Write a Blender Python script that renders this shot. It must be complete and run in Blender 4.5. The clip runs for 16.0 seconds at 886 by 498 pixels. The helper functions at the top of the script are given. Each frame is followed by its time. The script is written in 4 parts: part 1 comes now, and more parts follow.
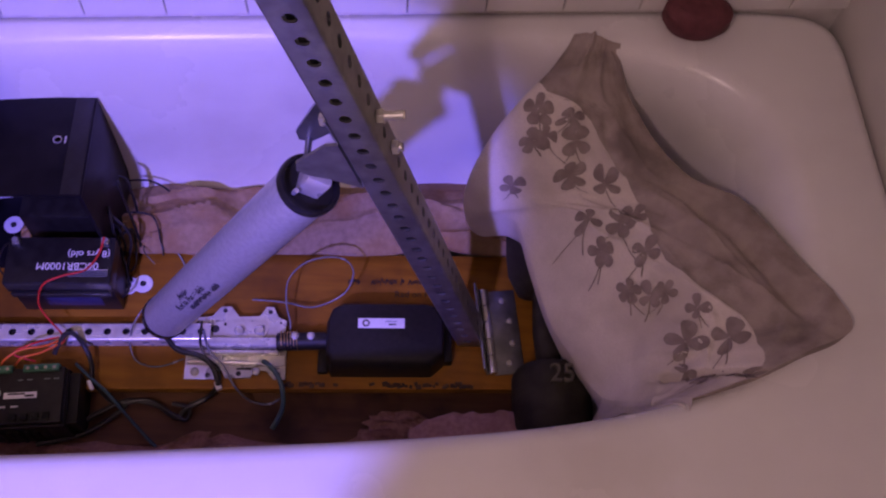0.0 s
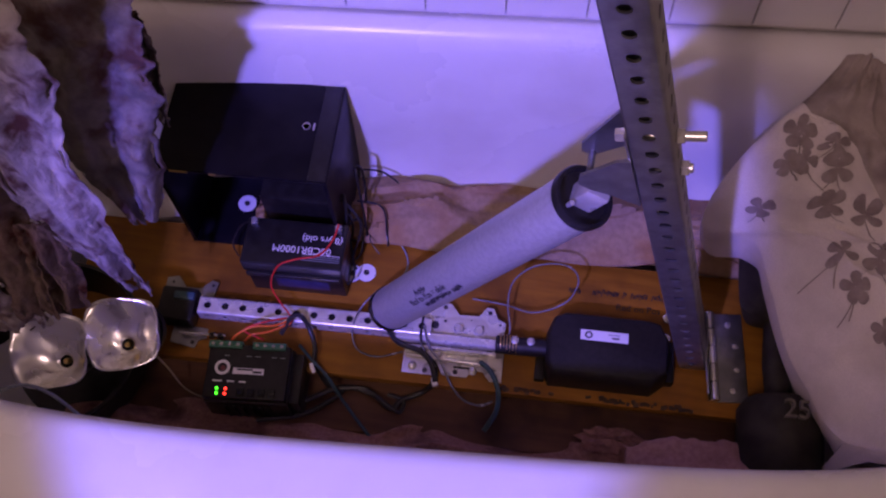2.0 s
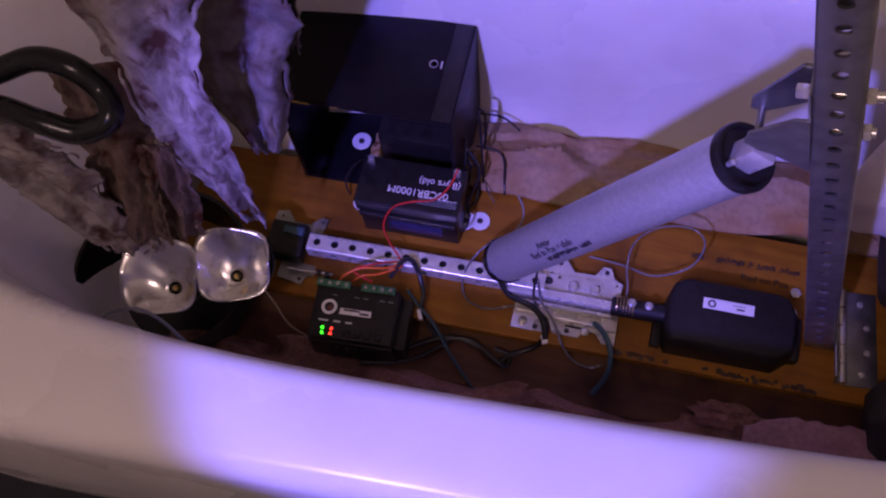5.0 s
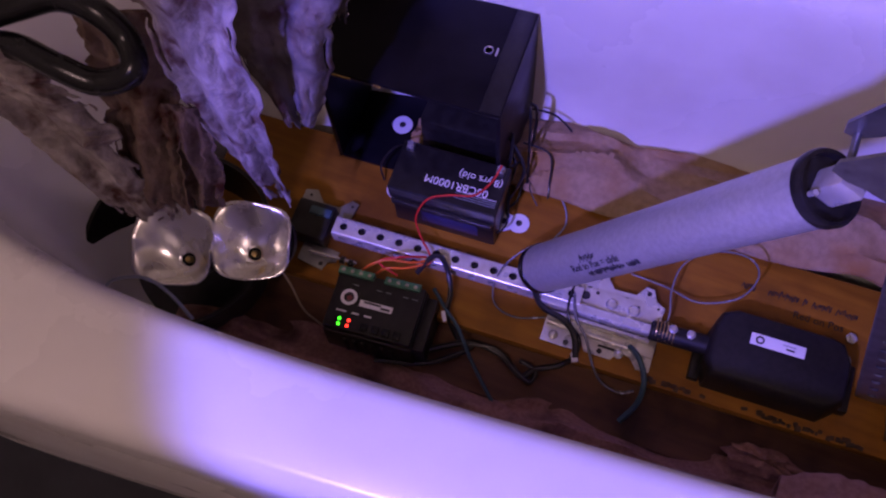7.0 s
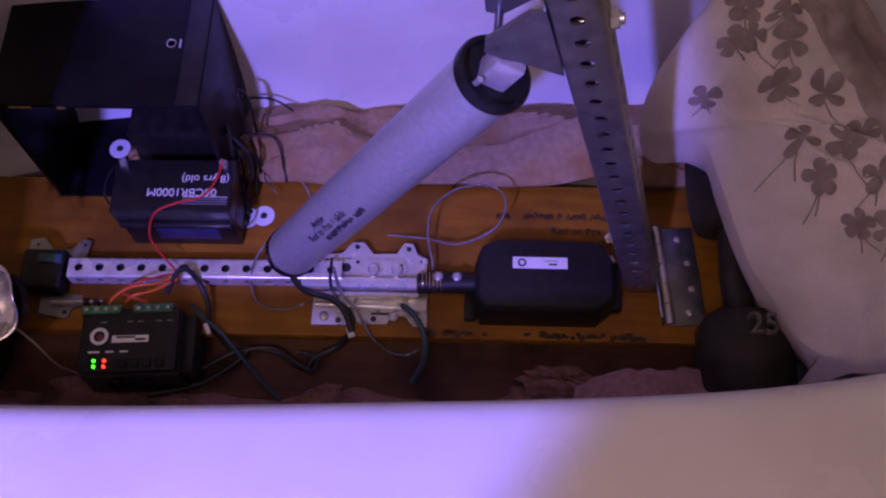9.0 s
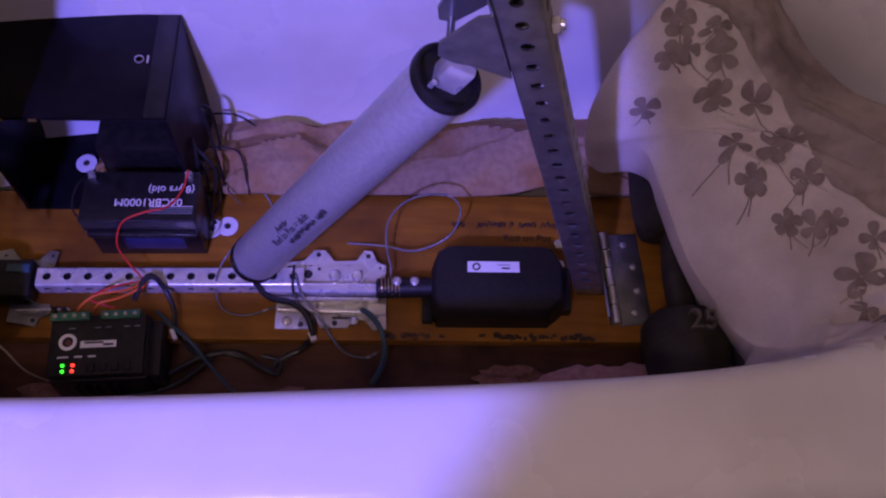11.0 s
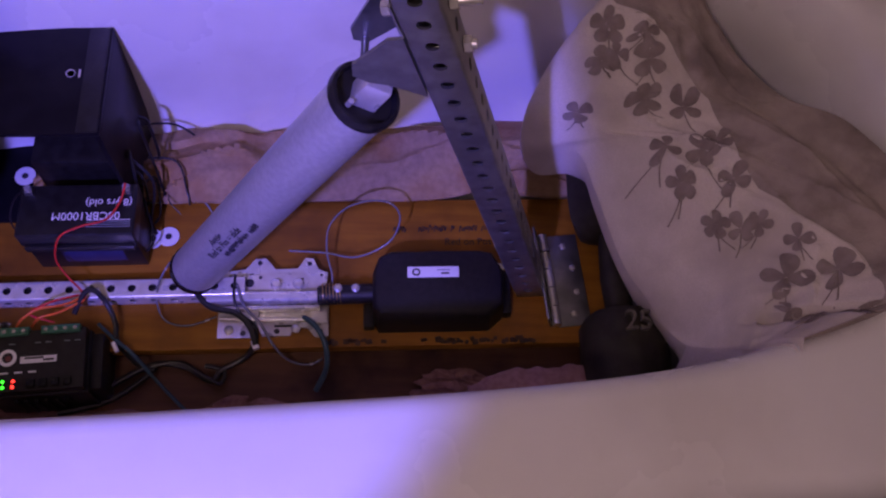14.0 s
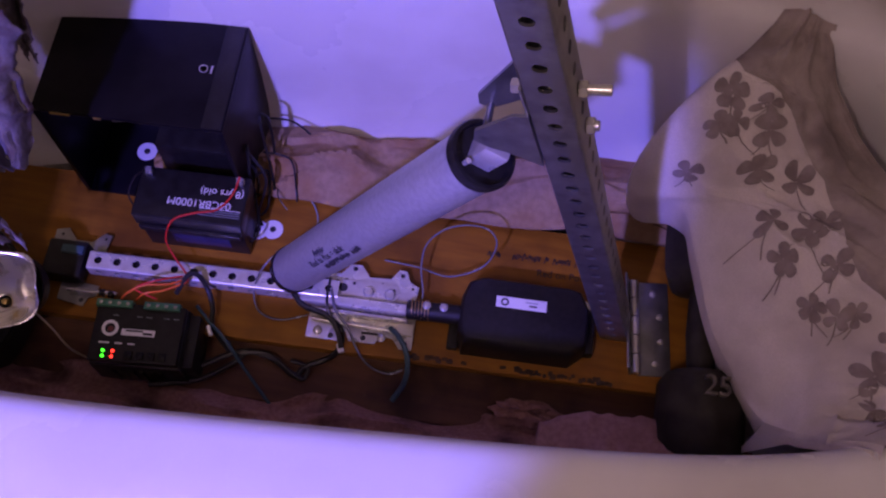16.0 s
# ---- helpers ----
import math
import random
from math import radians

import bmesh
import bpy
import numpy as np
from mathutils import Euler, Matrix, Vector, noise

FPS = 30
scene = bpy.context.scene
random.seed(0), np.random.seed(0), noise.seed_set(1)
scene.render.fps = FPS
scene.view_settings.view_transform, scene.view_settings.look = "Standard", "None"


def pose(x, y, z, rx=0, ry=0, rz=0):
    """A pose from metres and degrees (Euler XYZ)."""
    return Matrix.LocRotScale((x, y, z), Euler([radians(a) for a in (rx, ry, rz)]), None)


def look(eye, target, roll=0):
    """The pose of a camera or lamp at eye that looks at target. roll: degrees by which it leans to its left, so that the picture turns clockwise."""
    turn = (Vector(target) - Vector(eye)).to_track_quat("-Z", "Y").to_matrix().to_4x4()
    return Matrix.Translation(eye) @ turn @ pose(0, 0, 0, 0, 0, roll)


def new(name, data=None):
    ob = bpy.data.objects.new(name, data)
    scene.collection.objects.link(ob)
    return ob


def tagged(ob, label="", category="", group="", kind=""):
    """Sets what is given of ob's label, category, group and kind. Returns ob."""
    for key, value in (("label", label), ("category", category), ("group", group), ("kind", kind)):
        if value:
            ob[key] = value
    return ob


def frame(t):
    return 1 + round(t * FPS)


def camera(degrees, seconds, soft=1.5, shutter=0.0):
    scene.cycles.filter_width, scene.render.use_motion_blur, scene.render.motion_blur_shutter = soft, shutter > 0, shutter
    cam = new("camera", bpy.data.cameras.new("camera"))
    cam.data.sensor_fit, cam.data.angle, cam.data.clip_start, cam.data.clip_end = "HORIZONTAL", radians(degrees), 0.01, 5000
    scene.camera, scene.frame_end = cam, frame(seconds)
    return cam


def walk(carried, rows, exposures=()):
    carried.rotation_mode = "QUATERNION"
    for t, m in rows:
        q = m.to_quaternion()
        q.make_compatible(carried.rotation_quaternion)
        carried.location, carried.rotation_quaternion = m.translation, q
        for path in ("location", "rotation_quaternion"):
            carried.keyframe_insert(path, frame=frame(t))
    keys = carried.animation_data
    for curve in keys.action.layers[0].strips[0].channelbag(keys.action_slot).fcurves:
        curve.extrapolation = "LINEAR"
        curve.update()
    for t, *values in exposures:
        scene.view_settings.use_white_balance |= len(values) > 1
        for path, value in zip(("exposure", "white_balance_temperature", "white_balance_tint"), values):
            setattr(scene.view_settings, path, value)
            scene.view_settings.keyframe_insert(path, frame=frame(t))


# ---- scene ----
cam = camera(48.7, 16.0, soft=2.2)
PATH = [
    (0, (-0.047, -0.004, 1.306), (0.019, 0.887, -0.484), 7.3),
    (0.5, (-0.058, 0.014, 1.298), (-0.066, 0.888, -0.501), 3.8),
    (1, (-0.088, 0.022, 1.295), (-0.206, 0.887, -0.504), -1.4),
    (1.5, (-0.15, 0.02, 1.287), (-0.315, 0.87, -0.516), -2.6),
    (2, (-0.173, 0.012, 1.294), (-0.384, 0.854, -0.507), -4.0),
    (2.5, (-0.177, 0.007, 1.297), (-0.417, 0.842, -0.504), -5.5),
    (3, (-0.196, -0.002, 1.298), (-0.444, 0.83, -0.504), -6.0),
    (3.5, (-0.197, 0.001, 1.296), (-0.471, 0.801, -0.517), -7.6),
    (4, (-0.225, -0.004, 1.289), (-0.479, 0.762, -0.541), -6.5),
    (4.5, (-0.236, 0.003, 1.274), (-0.515, 0.737, -0.566), -7.8),
    (5, (-0.238, 0.016, 1.25), (-0.573, 0.737, -0.586), -9.6),
    (5.2, (-0.255, 0.029, 1.239), (-0.587, 0.734, -0.603), -8.6),
    (7.3, (-0.261, 0.062, 1.165), (-0.647, 0.747, -0.674), -7.4),
    (7.5, (-0.235, 0.073, 1.158), (-0.551, 0.764, -0.692), -5.7),
    (8, (-0.156, 0.112, 1.137), (-0.346, 0.813, -0.726), -3.8),
    (8.5, (-0.142, 0.091, 1.115), (-0.242, 0.876, -0.722), -0.7),
    (8.7, (-0.143, 0.069, 1.106), (-0.239, 0.87, -0.724), -1.7),
    (11, (-0.14, -0.015, 1.143), (-0.147, 0.867, -0.652), 3.0),
    (11.5, (-0.133, -0.014, 1.15), (-0.101, 0.92, -0.618), 4.0),
    (12, (-0.113, -0.016, 1.155), (-0.051, 0.862, -0.641), 4.7),
    (12.5, (-0.102, -0.014, 1.158), (-0.02, 0.853, -0.642), 5.3),
    (13, (-0.099, -0.009, 1.16), (-0.018, 0.852, -0.643), 5.2),
    (13.5, (-0.095, -0.006, 1.161), (-0.022, 0.852, -0.644), 5.0),
    (14, (-0.097, 0.005, 1.164), (-0.052, 0.862, -0.642), 4.8),
    (14.5, (-0.104, 0.032, 1.171), (-0.112, 0.868, -0.646), 4.2),
    (15, (-0.111, 0.055, 1.177), (-0.173, 0.868, -0.649), 3.1),
    (15.5, (-0.119, 0.063, 1.19), (-0.216, 0.858, -0.642), 2.8),
    (16, (-0.117, 0.066, 1.216), (-0.236, 0.84, -0.624), 2.3),
]
EXPOSURE = [(0, 0.08, 6600, 12), (2, 0.0, 6500, 10), (5, -0.05, 6450, 6), (8, -0.05, 6500, 11), (11, -0.12, 6050, 8), (12.5, -0.13, 5950, 7), (14, -0.13, 6150, 9), (16, -0.08, 6350, 10)]
walk(cam, [(t, look(eye, target, roll)) for t, eye, target, roll in PATH], EXPOSURE)

# ---- world, lamps, exposure ----
world = bpy.data.worlds.new("room_dark")
world.use_nodes = True
world.node_tree.nodes["Background"].inputs[0].default_value = (0.10, 0.09, 0.22, 1)
world.node_tree.nodes["Background"].inputs[1].default_value = 0.20
scene.world = world


def lamp(name, kind, eye, target, watts, colour, size, cone=None, blend=0.3):
    data = bpy.data.lights.new(name, kind)
    data.energy, data.color = watts, colour
    if kind == "AREA":
        data.size = size
    else:
        data.shadow_soft_size = size
    if cone:
        data.spot_size, data.spot_blend = radians(cone), blend
    ob = new(name, data)
    ob.matrix_world = look(eye, target)
    return ob


# violet work lamp above the near side, dim warm ceiling lamp
lamp("violet_lamp", "SPOT", (-0.55, -0.75, 1.60), (-0.345, 0.54, 0.21), 215, (0.215, 0.16, 1.0), 0.035, 24.2, 0.24)
lamp("ceiling_lamp", "POINT", (-0.611, -0.59, 2.06), (0, 0, 0), 18.5, (1.0, 0.665, 0.68), 0.06)


# ---- materials ----
def mk(name, a, b=None, scale=40.0, rough=0.5, metal=0.0, bump=0.0, bscale=None, detail=6.0, stretch=(1, 1, 1), blotch=None, btone=None, spec=0.5, coat=0.0, lo=0.35, hi=0.65, dist=0.002):
    """A surface of two tones mixed by grain, broad blotches of a third, and fine relief."""
    m = bpy.data.materials.new(name)
    m.use_nodes = True
    nt = m.node_tree
    bs = nt.nodes["Principled BSDF"]
    bs.inputs["Roughness"].default_value, bs.inputs["Metallic"].default_value = rough, metal
    bs.inputs["Specular IOR Level"].default_value = spec
    bs.inputs["Coat Weight"].default_value = coat
    tc, mp = nt.nodes.new("ShaderNodeTexCoord"), nt.nodes.new("ShaderNodeMapping")
    mp.inputs["Scale"].default_value = stretch
    nt.links.new(tc.outputs["Object"], mp.inputs[0])
    n1, r1 = nt.nodes.new("ShaderNodeTexNoise"), nt.nodes.new("ShaderNodeValToRGB")
    n1.inputs["Scale"].default_value, n1.inputs["Detail"].default_value = scale, detail
    nt.links.new(mp.outputs[0], n1.inputs["Vector"])
    r1.color_ramp.elements[0].position, r1.color_ramp.elements[1].position = lo, hi
    r1.color_ramp.elements[0].color, r1.color_ramp.elements[1].color = (*a, 1), (*(b or a), 1)
    nt.links.new(n1.outputs["Fac"], r1.inputs[0])
    out = r1.outputs[0]
    if blotch:
        n2, r2, mx = nt.nodes.new("ShaderNodeTexNoise"), nt.nodes.new("ShaderNodeValToRGB"), nt.nodes.new("ShaderNodeMix")
        mx.data_type = "RGBA"
        n2.inputs["Scale"].default_value, n2.inputs["Detail"].default_value = blotch, 5.0
        nt.links.new(tc.outputs["Object"], n2.inputs["Vector"])
        r2.color_ramp.elements[0].position, r2.color_ramp.elements[1].position = 0.48, 0.68
        nt.links.new(n2.outputs["Fac"], r2.inputs[0])
        nt.links.new(r2.outputs[0], mx.inputs[0])
        nt.links.new(out, mx.inputs[6])
        mx.inputs[7].default_value = (*btone, 1)
        out = mx.outputs[2]
    nt.links.new(out, bs.inputs["Base Color"])
    mr = nt.nodes.new("ShaderNodeMapRange")
    mr.inputs["To Min"].default_value, mr.inputs["To Max"].default_value = max(0.02, rough - 0.08), min(1, rough + 0.08)
    nt.links.new(n1.outputs["Fac"], mr.inputs[0])
    nt.links.new(mr.outputs[0], bs.inputs["Roughness"])
    if bump:
        nb, bp = nt.nodes.new("ShaderNodeTexNoise"), nt.nodes.new("ShaderNodeBump")
        nb.inputs["Scale"].default_value, nb.inputs["Detail"].default_value = bscale or scale * 3, 4.0
        nt.links.new(mp.outputs[0], nb.inputs["Vector"])
        nt.links.new(nb.outputs["Fac"], bp.inputs["Height"])
        bp.inputs["Strength"].default_value, bp.inputs["Distance"].default_value = bump, dist
        nt.links.new(bp.outputs[0], bs.inputs["Normal"])
    return m


def glow(name, colour, strength):
    m = mk(name, colour, rough=0.4)
    bs = m.node_tree.nodes["Principled BSDF"]
    bs.inputs["Emission Color"].default_value, bs.inputs["Emission Strength"].default_value = (*colour, 1), strength
    return m


ENAMEL = mk("white_enamel", (0.78, 0.77, 0.75), (0.83, 0.82, 0.80), 3, 0.27, blotch=5, btone=(0.72, 0.70, 0.67), bump=0.05, bscale=14)
TILE = mk("wall_tile_glaze", (0.72, 0.71, 0.68), (0.78, 0.77, 0.74), 8, 0.2, bump=0.05, bscale=30)
GROUT = mk("grout", (0.60, 0.58, 0.55), (0.68, 0.66, 0.63), 60, 0.9)
PLASTER = mk("painted_wall", (0.60, 0.58, 0.55), (0.66, 0.64, 0.61), 6, 0.7, bump=0.1, bscale=80)
FLOOR = mk("dark_floor", (0.010, 0.010, 0.016), (0.020, 0.020, 0.028), 20, 0.7, bump=0.2, bscale=120)
PLY = mk("stained_plywood", (0.235, 0.096, 0.009), (0.315, 0.138, 0.012), 9, 0.5, stretch=(1, 9, 9), bump=0.12, bscale=30, blotch=7, btone=(0.12, 0.047, 0.007), spec=0.25)
PLANK = mk("brown_plank", (0.115, 0.055, 0.032), (0.17, 0.083, 0.043), 9, 0.6, stretch=(1, 9, 9), bump=0.15, bscale=30, blotch=9, btone=(0.045, 0.022, 0.015), spec=0.25)
PLYEDGE = mk("dark_ply_edge", (0.03, 0.018, 0.012), (0.09, 0.045, 0.02), 60, 0.8, bump=0.4)
TOWEL = mk("terry_towel", (0.31, 0.22, 0.125), (0.40, 0.285, 0.165), 120, 0.95, bump=0.3, bscale=520, blotch=8, btone=(0.29, 0.155, 0.055), spec=0.1)
PINKT = mk("pink_terry", (0.34, 0.19, 0.16), (0.44, 0.26, 0.22), 160, 0.95, bump=0.35, bscale=520, blotch=10, btone=(0.22, 0.11, 0.09), spec=0.1)
TOWELD = mk("dark_towel", (0.32, 0.17, 0.13), (0.44, 0.25, 0.19), 160, 0.95, bump=0.4, bscale=520, blotch=16, btone=(0.11, 0.06, 0.05), spec=0.1)
BLACKBOX = mk("black_lacquer", (0.005, 0.0045, 0.006), (0.009, 0.008, 0.010), 30, 0.36, bump=0.03, bscale=200, spec=0.12)
BLACKP = mk("black_plastic", (0.010, 0.009, 0.009), (0.017, 0.016, 0.016), 90, 0.33, bump=0.08, bscale=500, spec=0.35)
BLACKR = mk("black_rubber", (0.004, 0.004, 0.006), (0.009, 0.009, 0.012), 90, 0.25, bump=0.1, bscale=300, spec=0.4)
BLACKM = mk("matt_black_cover", (0.009, 0.008, 0.007), (0.016, 0.014, 0.012), 150, 0.5, bump=0.15, bscale=700, spec=0.3)
ZINC = mk("zinc_plated_steel", (0.66, 0.65, 0.62), (0.78, 0.77, 0.73), 30, 0.28, 0.5, bump=0.05, bscale=120, blotch=30, btone=(0.55, 0.52, 0.46))
GALV = mk("galvanised_steel", (0.27, 0.275, 0.275), (0.40, 0.405, 0.405), 55, 0.40, 0.92, bump=0.06, bscale=160, blotch=24, btone=(0.32, 0.32, 0.31))
BOLT = mk("bright_bolt_steel", (0.68, 0.67, 0.64), (0.80, 0.79, 0.76), 60, 0.22, 0.7)
ALU = mk("brushed_aluminium", (0.48, 0.48, 0.49), (0.56, 0.56, 0.57), 30, 0.42, 0.55, stretch=(6, 6, 6), bump=0.04, bscale=200)
HINGE = mk("hinge_steel", (0.17, 0.175, 0.18), (0.26, 0.265, 0.27), 40, 0.33, 0.85, bump=0.06, bscale=150)
IRON = mk("cast_iron_grey", (0.020, 0.017, 0.012), (0.040, 0.034, 0.025), 45, 0.6, 0.1, bump=0.35, bscale=120, spec=0.3)
REFL = mk("bright_reflector", (0.80, 0.79, 0.75), (0.87, 0.86, 0.83), 25, 0.27, 1.0, bump=0.10, bscale=26)
SHEET = mk("pale_printed_cotton", (0.66, 0.60, 0.55), (0.74, 0.68, 0.63), 500, 0.9, bump=0.25, bscale=700, blotch=7, btone=(0.50, 0.45, 0.41), spec=0.15)
SHEET2 = mk("taupe_cotton", (0.33, 0.28, 0.25), (0.41, 0.35, 0.315), 40, 0.9, bump=0.3, bscale=300, blotch=16, btone=(0.20, 0.165, 0.15), spec=0.15)
PRINT = mk("grey_flower_print", (0.23, 0.19, 0.18), (0.33, 0.28, 0.26), 60, 0.9, spec=0.1)
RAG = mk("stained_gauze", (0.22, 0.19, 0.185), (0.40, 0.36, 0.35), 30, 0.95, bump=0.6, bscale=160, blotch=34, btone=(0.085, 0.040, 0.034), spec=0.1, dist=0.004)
# gauze with the front strip's shade put into its tones, darker than RAG
RAG2 = mk("shaded_gauze", (0.12, 0.105, 0.10), (0.23, 0.20, 0.19), 30, 0.95, bump=0.6, bscale=160, blotch=26, btone=(0.085, 0.045, 0.036), spec=0.1, dist=0.004)
RAG3 = mk("brown_stained_gauze", (0.12, 0.080, 0.062), (0.27, 0.21, 0.18), 24, 0.95, bump=0.6, bscale=160, blotch=24, btone=(0.075, 0.028, 0.020), spec=0.1, dist=0.004)
LABEL = mk("white_label", (0.74, 0.73, 0.72), (0.8, 0.79, 0.78), 20, 0.5)
INK = mk("black_marker_ink", (0.02, 0.018, 0.02), rough=0.6)
CHALK = mk("white_paint_marker", (0.78, 0.77, 0.76), rough=0.6)
LOGORED = mk("dark_red_print", (0.15, 0.03, 0.03), rough=0.5)
WIRERED = mk("red_wire", (0.50, 0.02, 0.015), (0.58, 0.03, 0.02), 30, 0.4)
WIREORG = mk("orange_wire", (0.60, 0.10, 0.01), (0.66, 0.13, 0.02), 30, 0.4)
WIREBLK = mk("black_wire", (0.010, 0.010, 0.011), (0.016, 0.016, 0.017), 30, 0.35)
WIREGRY = mk("grey_cable", (0.22, 0.25, 0.27), (0.28, 0.31, 0.33), 30, 0.35)
WIRESLV = mk("clear_steel_cable", (0.26, 0.26, 0.28), (0.36, 0.36, 0.38), 60, 0.25, 0.6)
WIRETEAL = mk("teal_cable", (0.03, 0.07, 0.09), (0.04, 0.09, 0.11), 30, 0.4)
WIRETAN = mk("tan_wire", (0.35, 0.28, 0.17), (0.4, 0.33, 0.2), 30, 0.45)
GREENP = mk("green_terminal_plastic", (0.03, 0.13, 0.07), (0.04, 0.16, 0.09), 30, 0.45)
BRASS = mk("brass", (0.55, 0.40, 0.14), (0.62, 0.46, 0.17), 40, 0.3, 0.9)
MAROON = mk("maroon_sponge", (0.10, 0.025, 0.03), (0.15, 0.04, 0.05), 70, 0.7, bump=0.4, bscale=200)
LEDG = glow("green_led", (0.06, 1.0, 0.02), 3.5)
LEDR = glow("red_led", (1.0, 0.03, 0.02), 4)


# ---- builders ----
def rotz(deg, x=0.0, y=0.0, z=0.0):
    return pose(x, y, z, 0, 0, deg)


def thing(name, base, label, category, group="", kind=""):
    e = new(name)
    e.empty_display_size = 0.02
    e.location = base
    return tagged(e, label, category, group, kind)


def finish(bm, name, mat, smooth=True):
    bmesh.ops.recalc_face_normals(bm, faces=bm.faces)
    me = bpy.data.meshes.new(name)
    bm.to_mesh(me)
    bm.free()
    me.materials.append(mat)
    if smooth:
        for p in me.polygons:
            p.use_smooth = True
        me.set_sharp_from_angle(angle=radians(35))
    return me


def part(name, bm, material, parent, label=""):
    ob = new(name, finish(bm, name, material))
    if parent is not None:
        ob.parent = parent
        up, m = parent, Matrix()
        while up is not None:
            m = up.matrix_basis @ m if up.parent is None else up.matrix_parent_inverse @ up.matrix_basis @ m
            up = up.parent
        root = parent
        while root.parent is not None:
            root = root.parent
        ob.matrix_parent_inverse = Matrix.Translation(root.location).inverted() if parent == root else Matrix()
    if label:
        tagged(ob, label)
    return ob


def solo(name, bm, material, label, category, group="", kind=""):
    return tagged(new(name, finish(bm, name, material)), label, category, group, kind)


def add_box(bm, size, m=Matrix(), bevel=0.0, seg=2, taper=1.0):
    """A box of that size standing on the origin of m, its upper face scaled by taper."""
    vs = bmesh.ops.create_cube(bm, size=1.0)["verts"]
    for v in vs:
        k = taper if v.co.z > 0 else 1.0
        v.co = Vector((v.co.x * size[0] * k, v.co.y * size[1] * k, (v.co.z + 0.5) * size[2]))
    if bevel:
        es = list({e for v in vs for e in v.link_edges})
        r = bmesh.ops.bevel(bm, geom=es, offset=bevel, segments=seg, profile=0.6, affect="EDGES")
        vs = list({v for f in r["faces"] for v in f.verts} | {v for v in vs if v.is_valid})
    for v in vs:
        v.co = m @ v.co
    return bm


def box(size, m=Matrix(), bevel=0.0, seg=2, taper=1.0):
    return add_box(bmesh.new(), size, m, bevel, seg, taper)


def frame_along(p0, p1):
    d = Vector(p1) - Vector(p0)
    return Matrix.Translation(p0) @ d.to_track_quat("Z", "Y").to_matrix().to_4x4(), d.length


def add_lathe(bm, prof, m=Matrix(), n=24, cap=True):
    """Turn (radius, height) pairs round z."""
    rings = []
    for r, z in prof:
        rings.append([bm.verts.new(m @ Vector((r * math.cos(2 * math.pi * i / n), r * math.sin(2 * math.pi * i / n), z))) for i in range(n)])
    for a, b in zip(rings, rings[1:]):
        for i in range(n):
            bm.faces.new((a[i], a[(i + 1) % n], b[(i + 1) % n], b[i]))
    if cap:
        for r in (rings[0], rings[-1]):
            bm.faces.new(r)
    return bm


def lathe(prof, m=Matrix(), n=24, cap=True):
    return add_lathe(bmesh.new(), prof, m, n, cap)


def add_rod(bm, p0, p1, r, n=16, ch=0.0):
    m, l = frame_along(p0, p1)
    prof = [(r - ch, 0), (r, ch), (r, l - ch), (r - ch, l)] if ch else [(r, 0), (r, l)]
    return add_lathe(bm, prof, m, n)


def rod(p0, p1, r, n=16, ch=0.0):
    return add_rod(bmesh.new(), p0, p1, r, n, ch)


def spline(points, per=8, closed=False):
    ps = [Vector(p) for p in points]
    out, n = [], len(ps)
    for i in range(n if closed else n - 1):
        a, b, c, d = (ps[(i + k) % n] if closed else ps[min(max(i + k, 0), n - 1)] for k in (-1, 0, 1, 2))
        for j in range(per):
            t = j / per
            out.append(0.5 * ((2 * b) + (c - a) * t + (2 * a - 5 * b + 4 * c - d) * t * t + (3 * b - a - 3 * c + d) * t ** 3))
    if not closed:
        out.append(ps[-1])
    return out


def add_sweep(bm, pts, r, n=8, closed=False):
    """A round cord through the points."""
    rings, last = [], Vector((0.3, 0.2, 0.93)).normalized()
    for i, p in enumerate(pts):
        a, b = (pts[i - 1], pts[(i + 1) % len(pts)]) if closed else (pts[max(i - 1, 0)], pts[min(i + 1, len(pts) - 1)])
        d = (b - a).normalized()
        side = d.cross(last)
        if side.length < 1e-3:
            side = d.cross(Vector((1, 0, 0)))
        side.normalize()
        last = side.cross(d).normalized()
        rings.append([bm.verts.new(p + r * (math.cos(2 * math.pi * k / n) * side + math.sin(2 * math.pi * k / n) * last)) for k in range(n)])
    for a, b in zip(rings, rings[1:] + ([rings[0]] if closed else [])):
        for k in range(n):
            bm.faces.new((a[k], a[(k + 1) % n], b[(k + 1) % n], b[k]))
    if not closed:
        bm.faces.new(rings[0]), bm.faces.new(rings[-1])
    return bm


def cord(points, r, n=8, per=8, closed=False):
    return add_sweep(bmesh.new(), spline(points, per, closed), r, n, closed)


def add_plate(bm, outline, thick, m=Matrix(), holes=()):
    """A flat plate with that outline; each hole (x, y, r) is let into it as a dark dimple ring by a raised collar."""
    lo = [bm.verts.new(m @ Vector((x, y, 0))) for x, y in outline]
    hi = [bm.verts.new(m @ Vector((x, y, thick))) for x, y in outline]
    n = len(lo)
    bm.faces.new(hi), bm.faces.new(lo[::-1])
    for i in range(n):
        bm.faces.new((lo[i], lo[(i + 1) % n], hi[(i + 1) % n], hi[i]))
    return bm


def plate(outline, thick, m=Matrix()):
    return add_plate(bmesh.new(), outline, thick, m)


def disc(x, y, z, r, n=14, t=0.0006, m=Matrix()):
    return lathe([(r, 0), (r, t)], m @ Matrix.Translation((x, y, z)), n)


